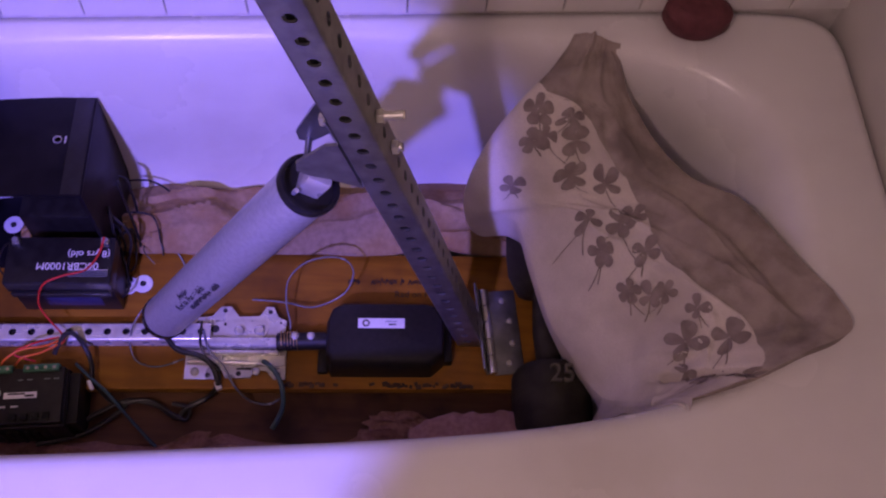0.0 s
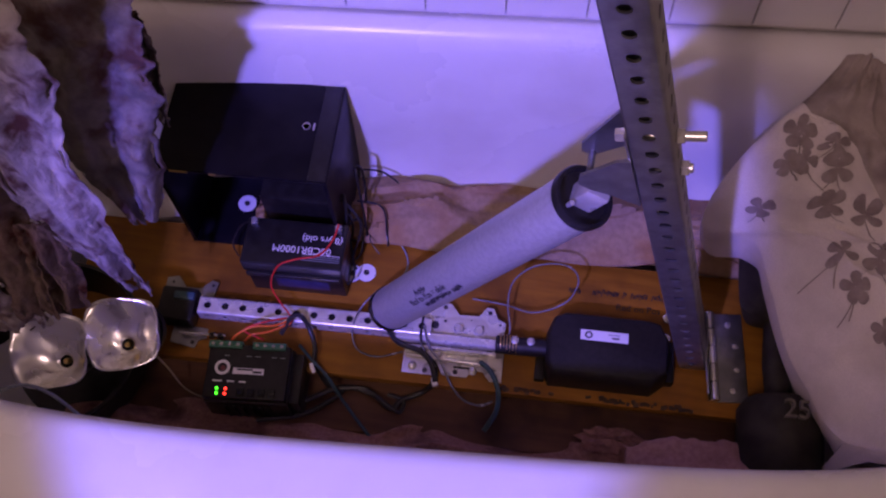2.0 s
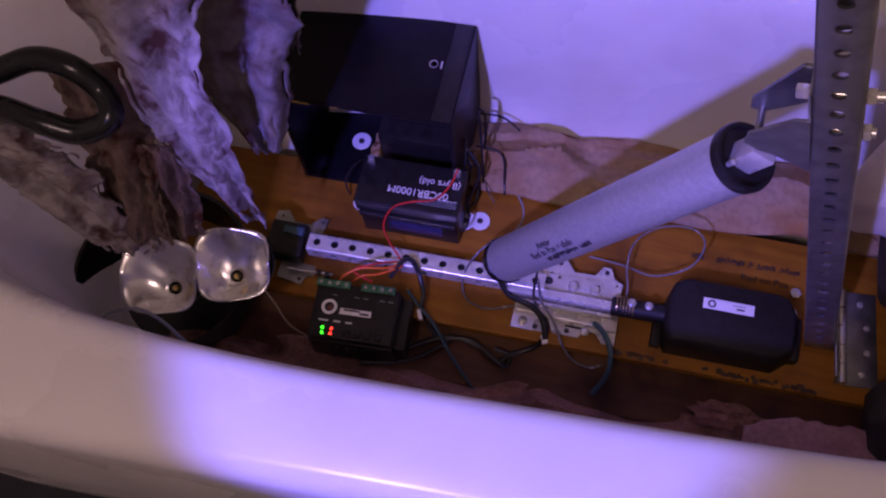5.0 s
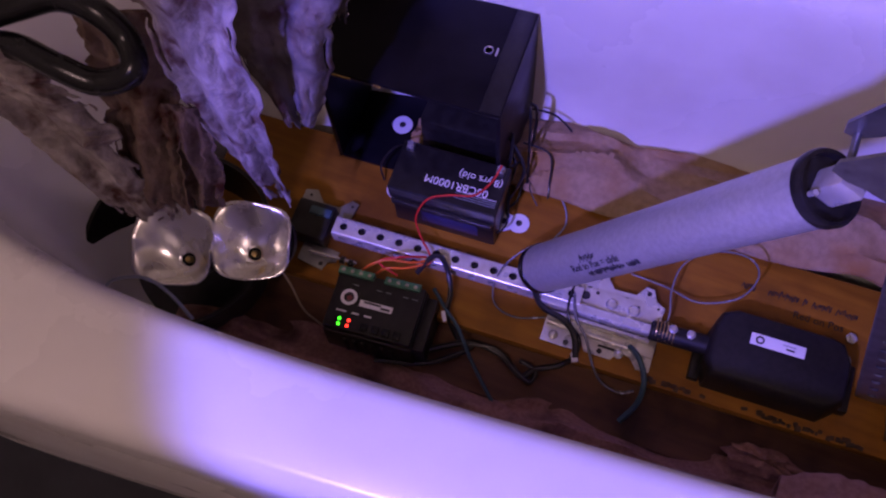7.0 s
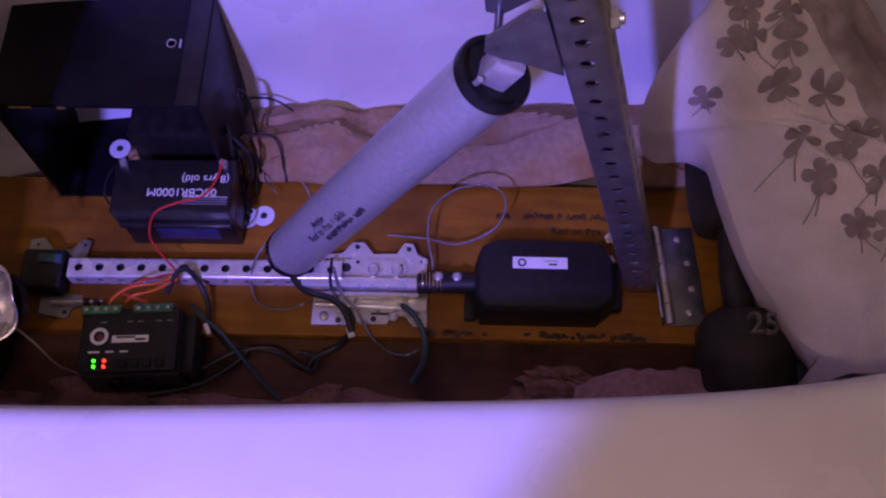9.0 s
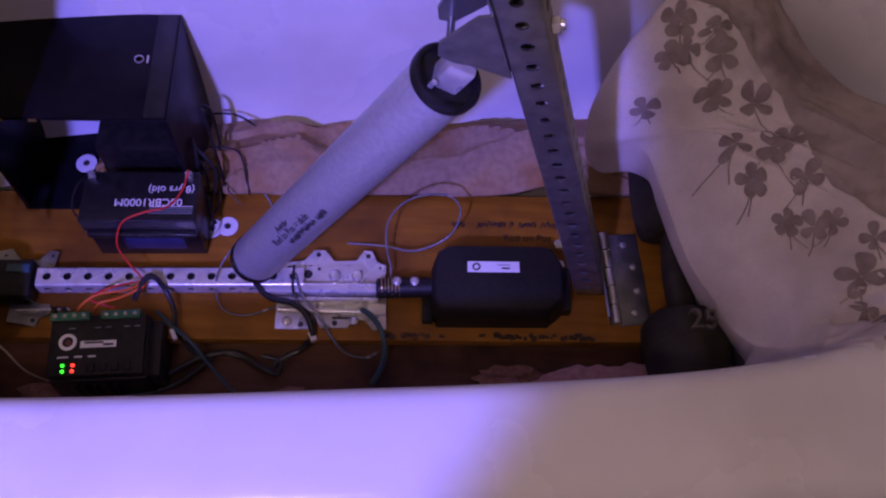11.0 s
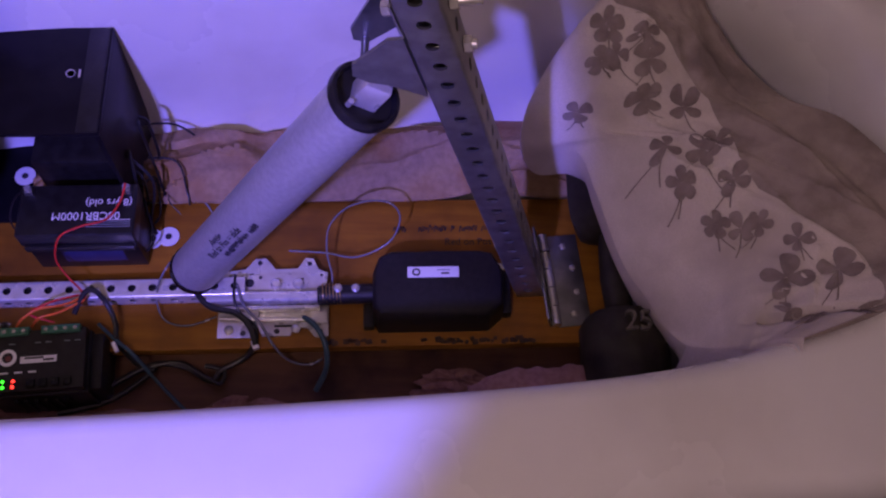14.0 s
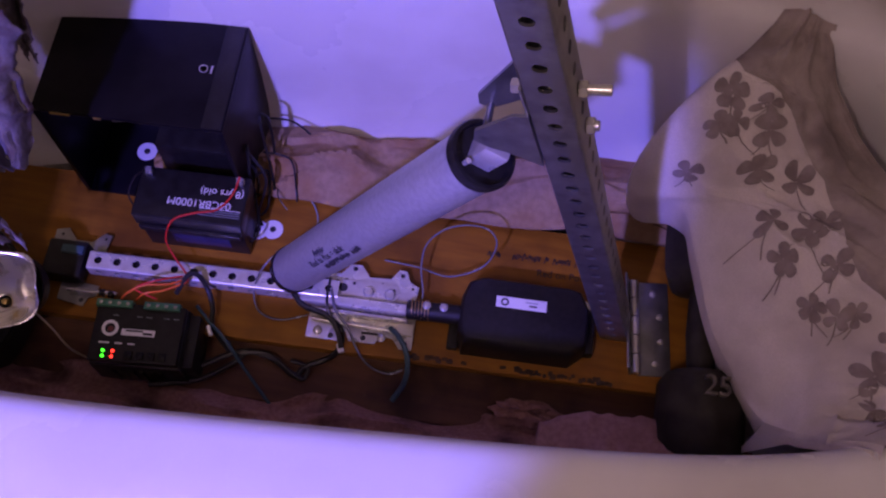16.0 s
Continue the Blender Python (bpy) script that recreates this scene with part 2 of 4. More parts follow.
def add_perforated(bm, cells, w, pitch, r, t, m=Matrix(), n=16):
    """A strip along z, facing -y at y = 0, of cells with one round hole each, t thick."""
    diag = math.atan2(pitch, w)
    angles = [2 * math.pi * k / n for k in range(n)]
    for k, a in ((2, diag), (6, math.pi - diag), (10, math.pi + diag), (14, -diag)):
        angles[k] = a
    for c in range(cells):
        zc = (c + 0.5) * pitch
        keep = None
        for y in (0, t):
            ring, rim = [], []
            for a in angles:
                ca, sa = math.cos(a), math.sin(a)
                ring.append(bm.verts.new(m @ Vector((r * ca, y, zc + r * sa))))
                s = min((w / 2) / max(abs(ca), 1e-9), (pitch / 2) / max(abs(sa), 1e-9))
                rim.append(bm.verts.new(m @ Vector((s * ca, y, zc + s * sa))))
            for k in range(n):
                bm.faces.new((ring[k], ring[(k + 1) % n], rim[(k + 1) % n], rim[k]))
                if keep:
                    bm.faces.new((ring[k], ring[(k + 1) % n], keep[(k + 1) % n], keep[k]))
            keep = ring
    return bm


def perforated_tube(cells, w, pitch, r, m, t=0.0022, round_r=0.003):
    bm = bmesh.new()
    flat = w - 2 * round_r
    q, up = flat / 2, flat / 2 * math.tan(math.pi / 8)
    levels = sorted({round(c * pitch + d, 7) for c in range(cells) for d in (0, pitch / 2 - up, pitch / 2, pitch / 2 + up, pitch)})
    for a in (0, 90, 180, 270):
        mm = m @ pose(0, 0, 0, 0, 0, a)
        add_perforated(bm, cells, flat, pitch, r, t, mm @ Matrix.Translation((0, -w / 2, 0)))
        prev = None
        for k in range(5):
            g = radians(-90 + 90 * k / 4)
            x, y = q + round_r * math.cos(g), -q + round_r * math.sin(g)
            col = [bm.verts.new(mm @ Vector((x, y, z))) for z in levels]
            if prev:
                for i in range(len(levels) - 1):
                    bm.faces.new((prev[i], col[i], col[i + 1], prev[i + 1]))
            prev = col
    bmesh.ops.remove_doubles(bm, verts=bm.verts, dist=2e-5)
    return bm


def hexnut(p0, p1, r):
    m, l = frame_along(p0, p1)
    return lathe([(r * 0.9, 0), (r, 0.08 * l), (r, 0.92 * l), (r * 0.9, l)], m, 6)


def words(text, size, m, name, mat, parent, extrude=0.0003):
    cu = bpy.data.curves.new(name, "FONT")
    cu.body, cu.size, cu.extrude, cu.align_x, cu.align_y = text, size, extrude, "CENTER", "CENTER"
    tmp = new("tmp_text", cu)
    me = bpy.data.meshes.new_from_object(tmp.evaluated_get(bpy.context.evaluated_depsgraph_get()))
    bpy.data.objects.remove(tmp)
    bm = bmesh.new()
    bm.from_mesh(me)
    bm.transform(m)
    return part(name, bm, mat, parent)


def scrawl(seed, width, height, m, r=0.0009):
    """A line of handwriting that cannot be read: short slanted strokes."""
    rnd, bm, x = random.Random(seed), bmesh.new(), -width / 2
    while x < width / 2:
        w = height * rnd.uniform(0.45, 0.8)
        if rnd.random() < 0.16:
            x += w
            continue
        pts = [Vector((x, -height * rnd.uniform(0.3, 0.5), 0)), Vector((x + w * 0.3, height * rnd.uniform(0.2, 0.55), 0)), Vector((x + w * 0.6, -height * rnd.uniform(0.1, 0.5), 0)), Vector((x + w * 0.85, height * rnd.uniform(0, 0.4), 0))]
        add_sweep(bm, [m @ p for p in spline(pts, 3)], r, 4)
        x += w
    return bm

# ---- the room and the tub ----
TUB_TURN, TUB_X, TUB_Y = 5.6, -0.24, 0.508
TUB = rotz(TUB_TURN, TUB_X, TUB_Y, 0)
RIM, HALF_W = 0.32, 0.2625
END_L, END_R = 0.80, 0.655
OUT_L, OUT_R, OUT_NEAR, OUT_FAR = 0.92, 0.775, -0.374, 0.3085


def tub_loop(inset_side, inset_end, z, far=0.0, n=160, power=3.5):
    out = []
    for i in range(n):
        a = 2 * math.pi * i / n
        c, s = math.cos(a), math.sin(a)
        hu = (END_R if c > 0 else END_L) - inset_end
        u = math.copysign(abs(c) ** (2 / power), c) * hu
        v = math.copysign(abs(s) ** (2 / power), s) * (HALF_W - inset_side - (far if s > 0 else 0))
        out.append(Vector((u, v, z)))
    return out


def tub_outer(grow, z, n=160):
    out = []
    for p in tub_loop(0, 0, z, 0, n):
        i = len(out)
        a = 2 * math.pi * i / n
        c, s = math.cos(a), math.sin(a)
        hu, hv = (OUT_R if c > 0 else OUT_L) + grow, (OUT_FAR if s > 0 else -OUT_NEAR) + grow
        u = math.copysign(abs(c) ** (2 / 14), c) * hu
        v = math.copysign(abs(s) ** (2 / 14), s) * hv
        out.append(Vector((u, v, z)))
    return out


def bathtub():
    bm = bmesh.new()
    loops = [tub_outer(0.0, -0.16), tub_outer(0.0, RIM - 0.035), tub_outer(-0.003, RIM - 0.020), tub_outer(-0.010, RIM - 0.009), tub_outer(-0.018, RIM - 0.003), tub_outer(-0.024, RIM - 0.0005)]
    loops += [tub_loop(-0.016, -0.016, RIM + 0.001), tub_loop(-0.008, -0.008, RIM - 0.0005), tub_loop(0.000, 0.000, RIM - 0.005), tub_loop(0.006, 0.008, RIM - 0.014), tub_loop(0.010, 0.015, RIM - 0.028), tub_loop(0.013, 0.024, RIM - 0.050), tub_loop(0.016, 0.036, RIM - 0.09)]
    loops += [tub_loop(0.020, 0.065, 0.11), tub_loop(0.024, 0.085, 0.045), tub_loop(0.027, 0.10, 0.015, 0.005), tub_loop(0.029, 0.11, -0.004, 0.013), tub_loop(0.032, 0.12, -0.018, 0.027), tub_loop(0.040, 0.13, -0.030, 0.045), tub_loop(0.048, 0.14, -0.07, 0.05), tub_loop(0.060, 0.16, -0.115, 0.05), tub_loop(0.09, 0.20, -0.135, 0.05), tub_loop(0.18, 0.35, -0.14)]
    rows = [[bm.verts.new(TUB @ p) for p in lp] for lp in loops]
    n = len(rows[0])
    for a, b in zip(rows, rows[1:]):
        for i in range(n):
            bm.faces.new((a[i], a[(i + 1) % n], b[(i + 1) % n], b[i]))
    bm.faces.new(rows[-1])
    return solo("bathtub", bm, ENAMEL, "white enamelled built-in bathtub with rounded inner corners", "bathtub", kind="structure")


bathtub()


def slab(name, u0, u1, v0, v1, z0, z1, mat, label, category):
    m = TUB @ Matrix.Translation(((u0 + u1) / 2, (v0 + v1) / 2, z0))
    return solo(name, box((u1 - u0, v1 - v0, z1 - z0), m), mat, label, category, kind="structure")


slab("floor", -1.6, 1.5, -2.2, 0.45, -0.20, -0.16, FLOOR, "dark bathroom floor beside the tub", "floor")
slab("ceiling", -1.6, 1.5, -2.2, 0.45, 2.15, 2.2, PLASTER, "plain painted bathroom ceiling", "ceiling")
slab("wall_north", -1.6, 1.5, OUT_FAR - 0.010, OUT_FAR + 0.1, -0.16, 2.15, GROUT, "bathroom wall behind the tub with pale tiles", "wall")
slab("wall_south", -1.6, 1.5, -2.25, -2.2, -0.16, 2.15, PLASTER, "plain painted bathroom wall", "wall")
slab("wall_east", OUT_R + 0.002, OUT_R + 0.1, -2.2, OUT_FAR + 0.008, -0.16, 2.15, PLASTER, "plain painted wall at the end of the tub", "wall")
slab("wall_west", -1.65, -1.6, -2.2, 0.45, -0.16, 2.15, PLASTER, "plain painted bathroom wall", "wall")

# ---- board and towels in the tub ----
BTURN = 3.2


def on_board(x, y, z=0.0, extra=0.0):
    return rotz(BTURN + extra, x, y, z)


board = solo("plywood_board", box((1.00, 0.207, 0.018), on_board(-0.34, 0.512, -0.018), 0.002), PLY, "orange-brown stained plywood board lying in the tub", "board")
lower = solo("wooden_plank", box((1.00, 0.080, 0.03), on_board(-0.34, 0.379, -0.062), 0.003), PLANK, "dark brown wooden plank along the plywood board", "plank")
block = solo("support_block", box((0.9, 0.22, 0.077), on_board(-0.34, 0.47, -0.139), 0.003), PLANK, "brown timber packing under the plywood board", "timber block")


def drape(name, fn, nu, nv, mat, label, category, thick=0.004, group=""):
    """A cloth surface fn(u, v) with u, v in 0..1, given thickness."""
    bm = bmesh.new()
    g = [[bm.verts.new(fn(i / nu, j / nv)) for j in range(nv + 1)] for i in range(nu + 1)]
    for i in range(nu):
        for j in range(nv):
            bm.faces.new((g[i][j], g[i + 1][j], g[i + 1][j + 1], g[i][j + 1]))
    ob = solo(name, bm, mat, label, category, group)
    mod = ob.modifiers.new("thickness", "SOLIDIFY")
    mod.thickness, mod.offset = thick, -1
    return ob


def wob(x, y, z=0.0, s=1.0):
    return noise.noise(Vector((x * s, y * s, z * s)))


def far_towel(u, v):
    # from the board's far edge out to the tub wall, slumped and creased
    x = -0.60 + 0.80 * u
    y0 = 0.612 + (x + 0.3) * 0.056
    y1 = 0.746 + (x + 0.3) * 0.080
    y = y0 + (y1 - y0) * v
    swell = math.sin(math.pi * min(1, v * 0.9 + 0.05))
    z = 0.006 + swell * (0.018 + 0.05 * max(0, wob(x, 0.3, 0, 5))) - 0.03 * v ** 2
    # sharp creases that run aslant
    for k, (a, b, w, h) in enumerate(((0.55, 0.2, 0.05, 0.016), (-0.35, 0.5, 0.04, 0.013), (0.25, 0.75, 0.05, 0.014), (0.8, 0.35, 0.035, 0.010))):
        d = (v - b) - a * math.sin(7 * u + 1.7 * k + 2 * wob(u, v, k, 3)) * 0.45
        z += h * math.exp(-(d / w) ** 2) * (0.5 + 0.5 * math.sin(9 * u + 2.1 * k)) * (1 if v < 0.93 else 0.5)
    # broad folds aslant to the board, sharp at their crests
    ph = 8.5 * u + 2.2 * v + 1.6 * wob(u * 1.3, v * 0.5, 4, 2)
    z += swell * 0.020 * (1 - abs(math.sin(ph))) ** 1.6
    ph = 3.0 * u - 5.0 * v + 1.8 * wob(u, v, 8, 2.5)
    z += swell * 0.012 * (1 - abs(math.sin(ph))) ** 2.2
    z += 0.006 * wob(x, y, 0.7, 22) + 0.012 * wob(x, y * 1.5, 3.7, 9)
    return Vector((x, y + 0.006 * wob(x, v, 9, 14), z))


def near_towel(u, v):
    # long folds that run along the tub wall
    x = -0.80 + 1.12 * u
    y0, y1 = 0.268 + (x + 0.3) * 0.080, 0.356 + (x + 0.3) * 0.06
    y = y0 + (y1 - y0) * v
    z = -0.010 + 0.016 * wob(x, y * 1.6, 2.0, 9)
    ph = 6.5 * v + 2.6 * wob(x, 0.2, 1, 6) + 1.2 * math.sin(11 * x)
    z += 0.026 * (1 - abs(math.sin(ph))) ** 1.2 * (0.6 + 0.6 * wob(x, v, 5, 7))
    z += 0.005 * wob(x, y, 8, 34)
    # the free edge sinks onto the plank in an uneven line
    y += 0.012 * v * wob(x, 0.7, 3, 14)
    return Vector((x, y, z - 0.035 * v ** 3))


drape("towel", far_towel, 120, 30, TOWEL, "pinkish tan towel crumpled between board and tub wall", "towel")
drape("towel", near_towel, 200, 26, TOWELD, "dark brown towel crumpled along the near tub wall", "towel")


def roll_towel(u, v):
    # a soft double fold, pinched at its left end
    a = 2 * math.pi * v
    x = -0.035 + 0.225 * u
    r = 0.005 + 0.024 * math.sin(math.pi * min(1, 0.10 + 0.72 * u)) ** 0.7 * (1 + 0.25 * wob(u * 4, v, 4, 3))
    r *= 1 + 0.20 * math.sin(3 * a + 2.5 * u + 2.0 * wob(u, 0, 6, 3)) + 0.08 * wob(u * 9, 3 * v, 2, 2)
    return Vector((x, 0.342 + 0.026 * u + 0.005 * math.sin(9 * u) + 1.05 * r * math.cos(a), 0.026 + 0.020 * u + r * 0.85 * math.sin(a)))


drape("towel", roll_towel, 80, 48, PINKT, "soft pink towel fold lying along the plank", "towel", 0.002)


def knot_towel(u, v):
    a, b = 2 * math.pi * u, math.pi * v
    r = 1 + 0.35 * wob(math.cos(a) * 1.5, math.sin(a) * 1.5, b, 1.6) + 0.20 * (1 - abs(math.sin(3 * a + 4 * b)))
    return Vector((-0.048 + 0.040 * r * math.cos(a) * math.sin(b), 0.380 + 0.017 * r * math.sin(a) * math.sin(b), -0.020 + 0.017 * r * math.cos(b)))


drape("towel", knot_towel, 48, 20, TOWELD, "small crumpled brown cloth on the plank", "cloth", 0.002)

# ---- black box and battery ----
def black_box():
    w, d, h, t = 0.230, 0.148, 0.216, 0.006
    m = on_board(-0.581, 0.649, 0.0, 0)
    e = thing("equipment_box", (-0.581, 0.649, 0.0), "black lacquered box, open at the front, on the board", "box")
    part("lid", box((w, d, t), m @ Matrix.Translation((0, 0, h - t)), 0.0015), BLACKBOX, e)
    part("base", box((w, d, 0.004), m, 0.001), BLACKBOX, e)
    for s in (-1, 1):
        part("side_panel", box((t, d, h - t - 0.004), m @ Matrix.Translation((s * (w - t) / 2, 0, 0.004)), 0.001), BLACKBOX, e)
    part("back_panel", box((w - 2 * t, t, h - t - 0.004), m @ Matrix.Translation((0, (d - t) / 2, 0.004)), 0.001), BLACKBOX, e)
    part("inner_module", box((0.108, 0.10, 0.11), m @ Matrix.Translation((0.055, 0.0, 0.004)), 0.004), BLACKP, e)
    part("lid_edge_strip", box((0.024, d - 0.004, 0.0012), m @ Matrix.Translation((w / 2 - 0.014, 0, h)), 0.0004), BLACKP, e)
    bd = part("badge", lathe([(0.0045, 0), (0.0045, 0.0008), (0.0055, 0.0012), (0.0055, 0.0)], m @ Matrix.Translation((0.074, 0.008, h)), 18), ZINC, e, "small silver round badge")
    part("badge_bar", box((0.0022, 0.011, 0.0008), m @ Matrix.Translation((0.084, 0.008, h)), 0.0003), ZINC, e)
    part("front_catch", box((0.024, 0.002, 0.0035), m @ Matrix.Translation((-0.080, -d / 2 - 0.001, h - 0.006)), 0.0005), BRASS, e, "small brass catch")
    part("front_catch", box((0.009, 0.002, 0.0035), m @ Matrix.Translation((-0.035, -d / 2 - 0.001, h - 0.006)), 0.0005), BRASS, e, "small brass catch")


black_box()


def washer(x, y, z, tilt=(0, 0)):
    m = pose(x, y, z, tilt[0], tilt[1], 0)
    e = thing("fender_washer", (x, y, z), "large zinc fender washer with a dark screw", "washer", "washers on the board")
    part("ring", lathe([(0.0042, 0.0), (0.0135, 0.0), (0.0140, 0.0006), (0.0136, 0.0016), (0.0042, 0.0016), (0.0042, 0.0)], m, 28, False), LABEL, e, "pale zinc ring")
    part("screw_head", lathe([(0.0046, 0.0008), (0.0042, 0.0022), (0.0020, 0.0030), (0.0012, 0.0024)], m, 14), INK, e, "dark screw head")


washer(-0.427, 0.560, 0.001)
washer(-0.447, 0.556, 0.0008)
washer(-0.597, 0.548, 0.001)
washer(-0.628, 0.640, 0.0045)


def battery():
    w, d, h = 0.141, 0.070, 0.097
    m = on_board(-0.5155, 0.546, 0.001, 0.5)
    e = thing("motorcycle_battery", (-0.5155, 0.546, 0.001), "black sealed motorcycle battery with white handwriting on top", "battery")
    part("case", box((w - 0.006, d - 0.006, h * 0.70), m, 0.003), BLACKP, e)
    part("lid", box((w, d, h * 0.30), m @ Matrix.Translation((0, 0, h * 0.70)), 0.004, 3), BLACKP, e)
    part("front_ledge", box((w - 0.01, 0.004, 0.012), m @ Matrix.Translation((0, -d / 2 - 0.002, h * 0.62)), 0.001), BLACKP, e)
    part("front_label", box((0.075, 0.001, 0.03), m @ Matrix.Translation((0.008, -d / 2 + 0.0028, 0.018)), 0.0003), mk("dark_blue_label", (0.03, 0.03, 0.10), (0.05, 0.05, 0.13), 60, 0.35), e, "dark blue printed label")
    for k in range(4):
        part("label_line", box((0.052, 0.0008, 0.0003), m @ Matrix.Translation((0.040, -0.024 + 0.003 * k, h)), 0), CHALK if k == 3 else WIREGRY, e)
    for sx in (-1, 1):
        t = part("terminal", box((0.010, 0.010, 0.009), m @ Matrix.Translation((sx * (w / 2 - 0.012), d / 2 - 0.010, h - 0.002)), 0.0015), GALV, e, "zinc battery terminal")
        part("bolt", hexnut(m @ Vector((sx * (w / 2 - 0.012), d / 2 - 0.010, h + 0.007)), m @ Vector((sx * (w / 2 - 0.012), d / 2 - 0.010, h + 0.012)), 0.0045), BOLT, t)
    words("(8 yrs old)", 0.0135, m @ pose(0.038, 0.009, h + 0.0004, 0, 0, 180), "handwriting", CHALK, e)
    words("06CBR1000M", 0.0145, m @ pose(0.012, -0.009, h + 0.0004, 0, 0, 180), "handwriting", CHALK, e)


battery()

# ---- perforated rail, slide plates, black motor ----
CH = Vector((-0.645, 0.4615, 0.0)), Vector((-0.345, 0.4815, 0.0))


def rail():
    e = thing("perforated_rail", (-0.5, 0.47, 0.0), "bright zinc perforated steel rail screwed along the board", "steel rail")
    d = (CH[1] - CH[0]).normalized()
    basis = Matrix.Identity(4)
    side = Vector((0, 0, 1)).cross(d)
    for r in range(3):
        basis[r][0], basis[r][1], basis[r][2] = side[r], -Vector((0, 0, 1))[r], d[r]
    m = Matrix.Translation(CH[0] + Vector((0, 0, 0.0165))) @ basis
    part("tube", perforated_tube(13, 0.0254, 0.0254, 0.0052, m, 0.002), ZINC, e)
    part("inner_bar", box((0.012, 0.012, 0.32), m, 0.001), BLACKP, e, "dark inner slide bar")


rail()
PLY_TOP = 0.0


def lug_plate(name, outline, m, holes, label, mat=ZINC, thick=0.0022):
    e = thing(name, m.translation, label, "bracket plate")
    part("plate", plate(outline, thick, m), mat, e)
    for x, y, r in holes:
        part("hole", disc(x, y, thick - 0.0001, r, 14, 0.0004, m), INK, e, "dark screw hole")
    return e


# far plate with two lugs, near plate with three
lug_plate("slide_plate", [(-0.075, -0.018), (0.075, -0.018), (0.078, 0.006), (0.066, 0.012), (0.060, 0.027), (0.050, 0.028), (0.040, 0.014), (0.012, 0.014), (0.0, 0.030), (-0.014, 0.030), (-0.026, 0.016), (-0.075, 0.012)], on_board(-0.292, 0.498, 0.012, 2), [(-0.008, 0.024, 0.0032), (0.055, 0.020, 0.0032), (0.070, 0.003, 0.0018), (0.030, 0.006, 0.0018), (-0.018, 0.004, 0.0055), (-0.045, 0.006, 0.003)], "bright zinc lock plate with screw lugs on the board")
lug_plate("slide_plate", [(-0.072, -0.018), (-0.030, -0.018), (-0.030, -0.006), (-0.022, -0.004), (-0.016, -0.016), (0.018, -0.016), (0.024, -0.004), (0.040, -0.006), (0.050, -0.018), (0.066, -0.018), (0.066, 0.026), (-0.072, 0.026)], on_board(-0.276, 0.442, 0.004, 0), [(-0.040, -0.012, 0.0036), (0.002, -0.010, 0.0036), (0.056, -0.011, 0.0036), (0.050, 0.006, 0.0016)], "bright zinc lower slide plate on the board")
sx = thing("slide_bolt", (-0.30, 0.447, 0.009), "thin steel slide rod across the lower plate", "rod")
part("rod", rod((-0.345, 0.4445, 0.0105), (-0.225, 0.4475, 0.0105), 0.0032, 12, 0.001), ZINC, sx)
carr = thing("slide_carriage", (-0.29, 0.478, 0.012), "zinc slide carriage between the two plates", "bracket")
part("body", box((0.150, 0.013, 0.018), on_board(-0.288, 0.471, 0.010, 0), 0.004, 3), ZINC, carr)
part("flange", box((0.128, 0.004, 0.014), on_board(-0.285, 0.458, 0.008, 0), 0.001), ZINC, carr)
for bx in (-0.278, -0.250):
    part("bolt_head", lathe([(0.0075, 0), (0.0075, 0.004), (0.0055, 0.0062), (0.002, 0.0068)], pose(bx, 0.4905 + (bx + 0.27) * 0.056, 0.0176), 14), BOLT, carr)

cp = part("cover_plate", plate([(-0.050, -0.012), (0.034, -0.012), (0.040, 0.0), (0.034, 0.012), (-0.050, 0.012), (-0.054, 0.0)], 0.003, on_board(-0.278, 0.493, 0.0145, 1)), ZINC, carr)
for hx, hy, hr in ((-0.312, 0.4915, 0.0058), (-0.322, 0.4985, 0.0022), (-0.299, 0.4995, 0.0022), (-0.246, 0.4995, 0.002)):
    part("hole", disc(0, 0, 0, hr, 16, 0.0005, Matrix.Translation((hx, hy, 0.0174))), INK, carr, "dark screw hole")
part("slot", box((0.030, 0.003, 0.0006), on_board(-0.262, 0.4395, 0.0066), 0.0), INK, sx, "dark slot")
part("keeper", box((0.022, 0.016, 0.007), on_board(-0.222, 0.4520, 0.006), 0.0015), ZINC, sx)
part("keeper", box((0.030, 0.012, 0.008), on_board(-0.312, 0.4530, 0.006), 0.0015), ZINC, sx)
for bx, by in ((-0.333, 0.4310), (-0.250, 0.4365)):
    part("screw_head", lathe([(0.0062, 0), (0.0060, 0.0028), (0.0035, 0.0048), (0.0008, 0.0052)], pose(bx, by, 0.006), 14), BOLT, sx)


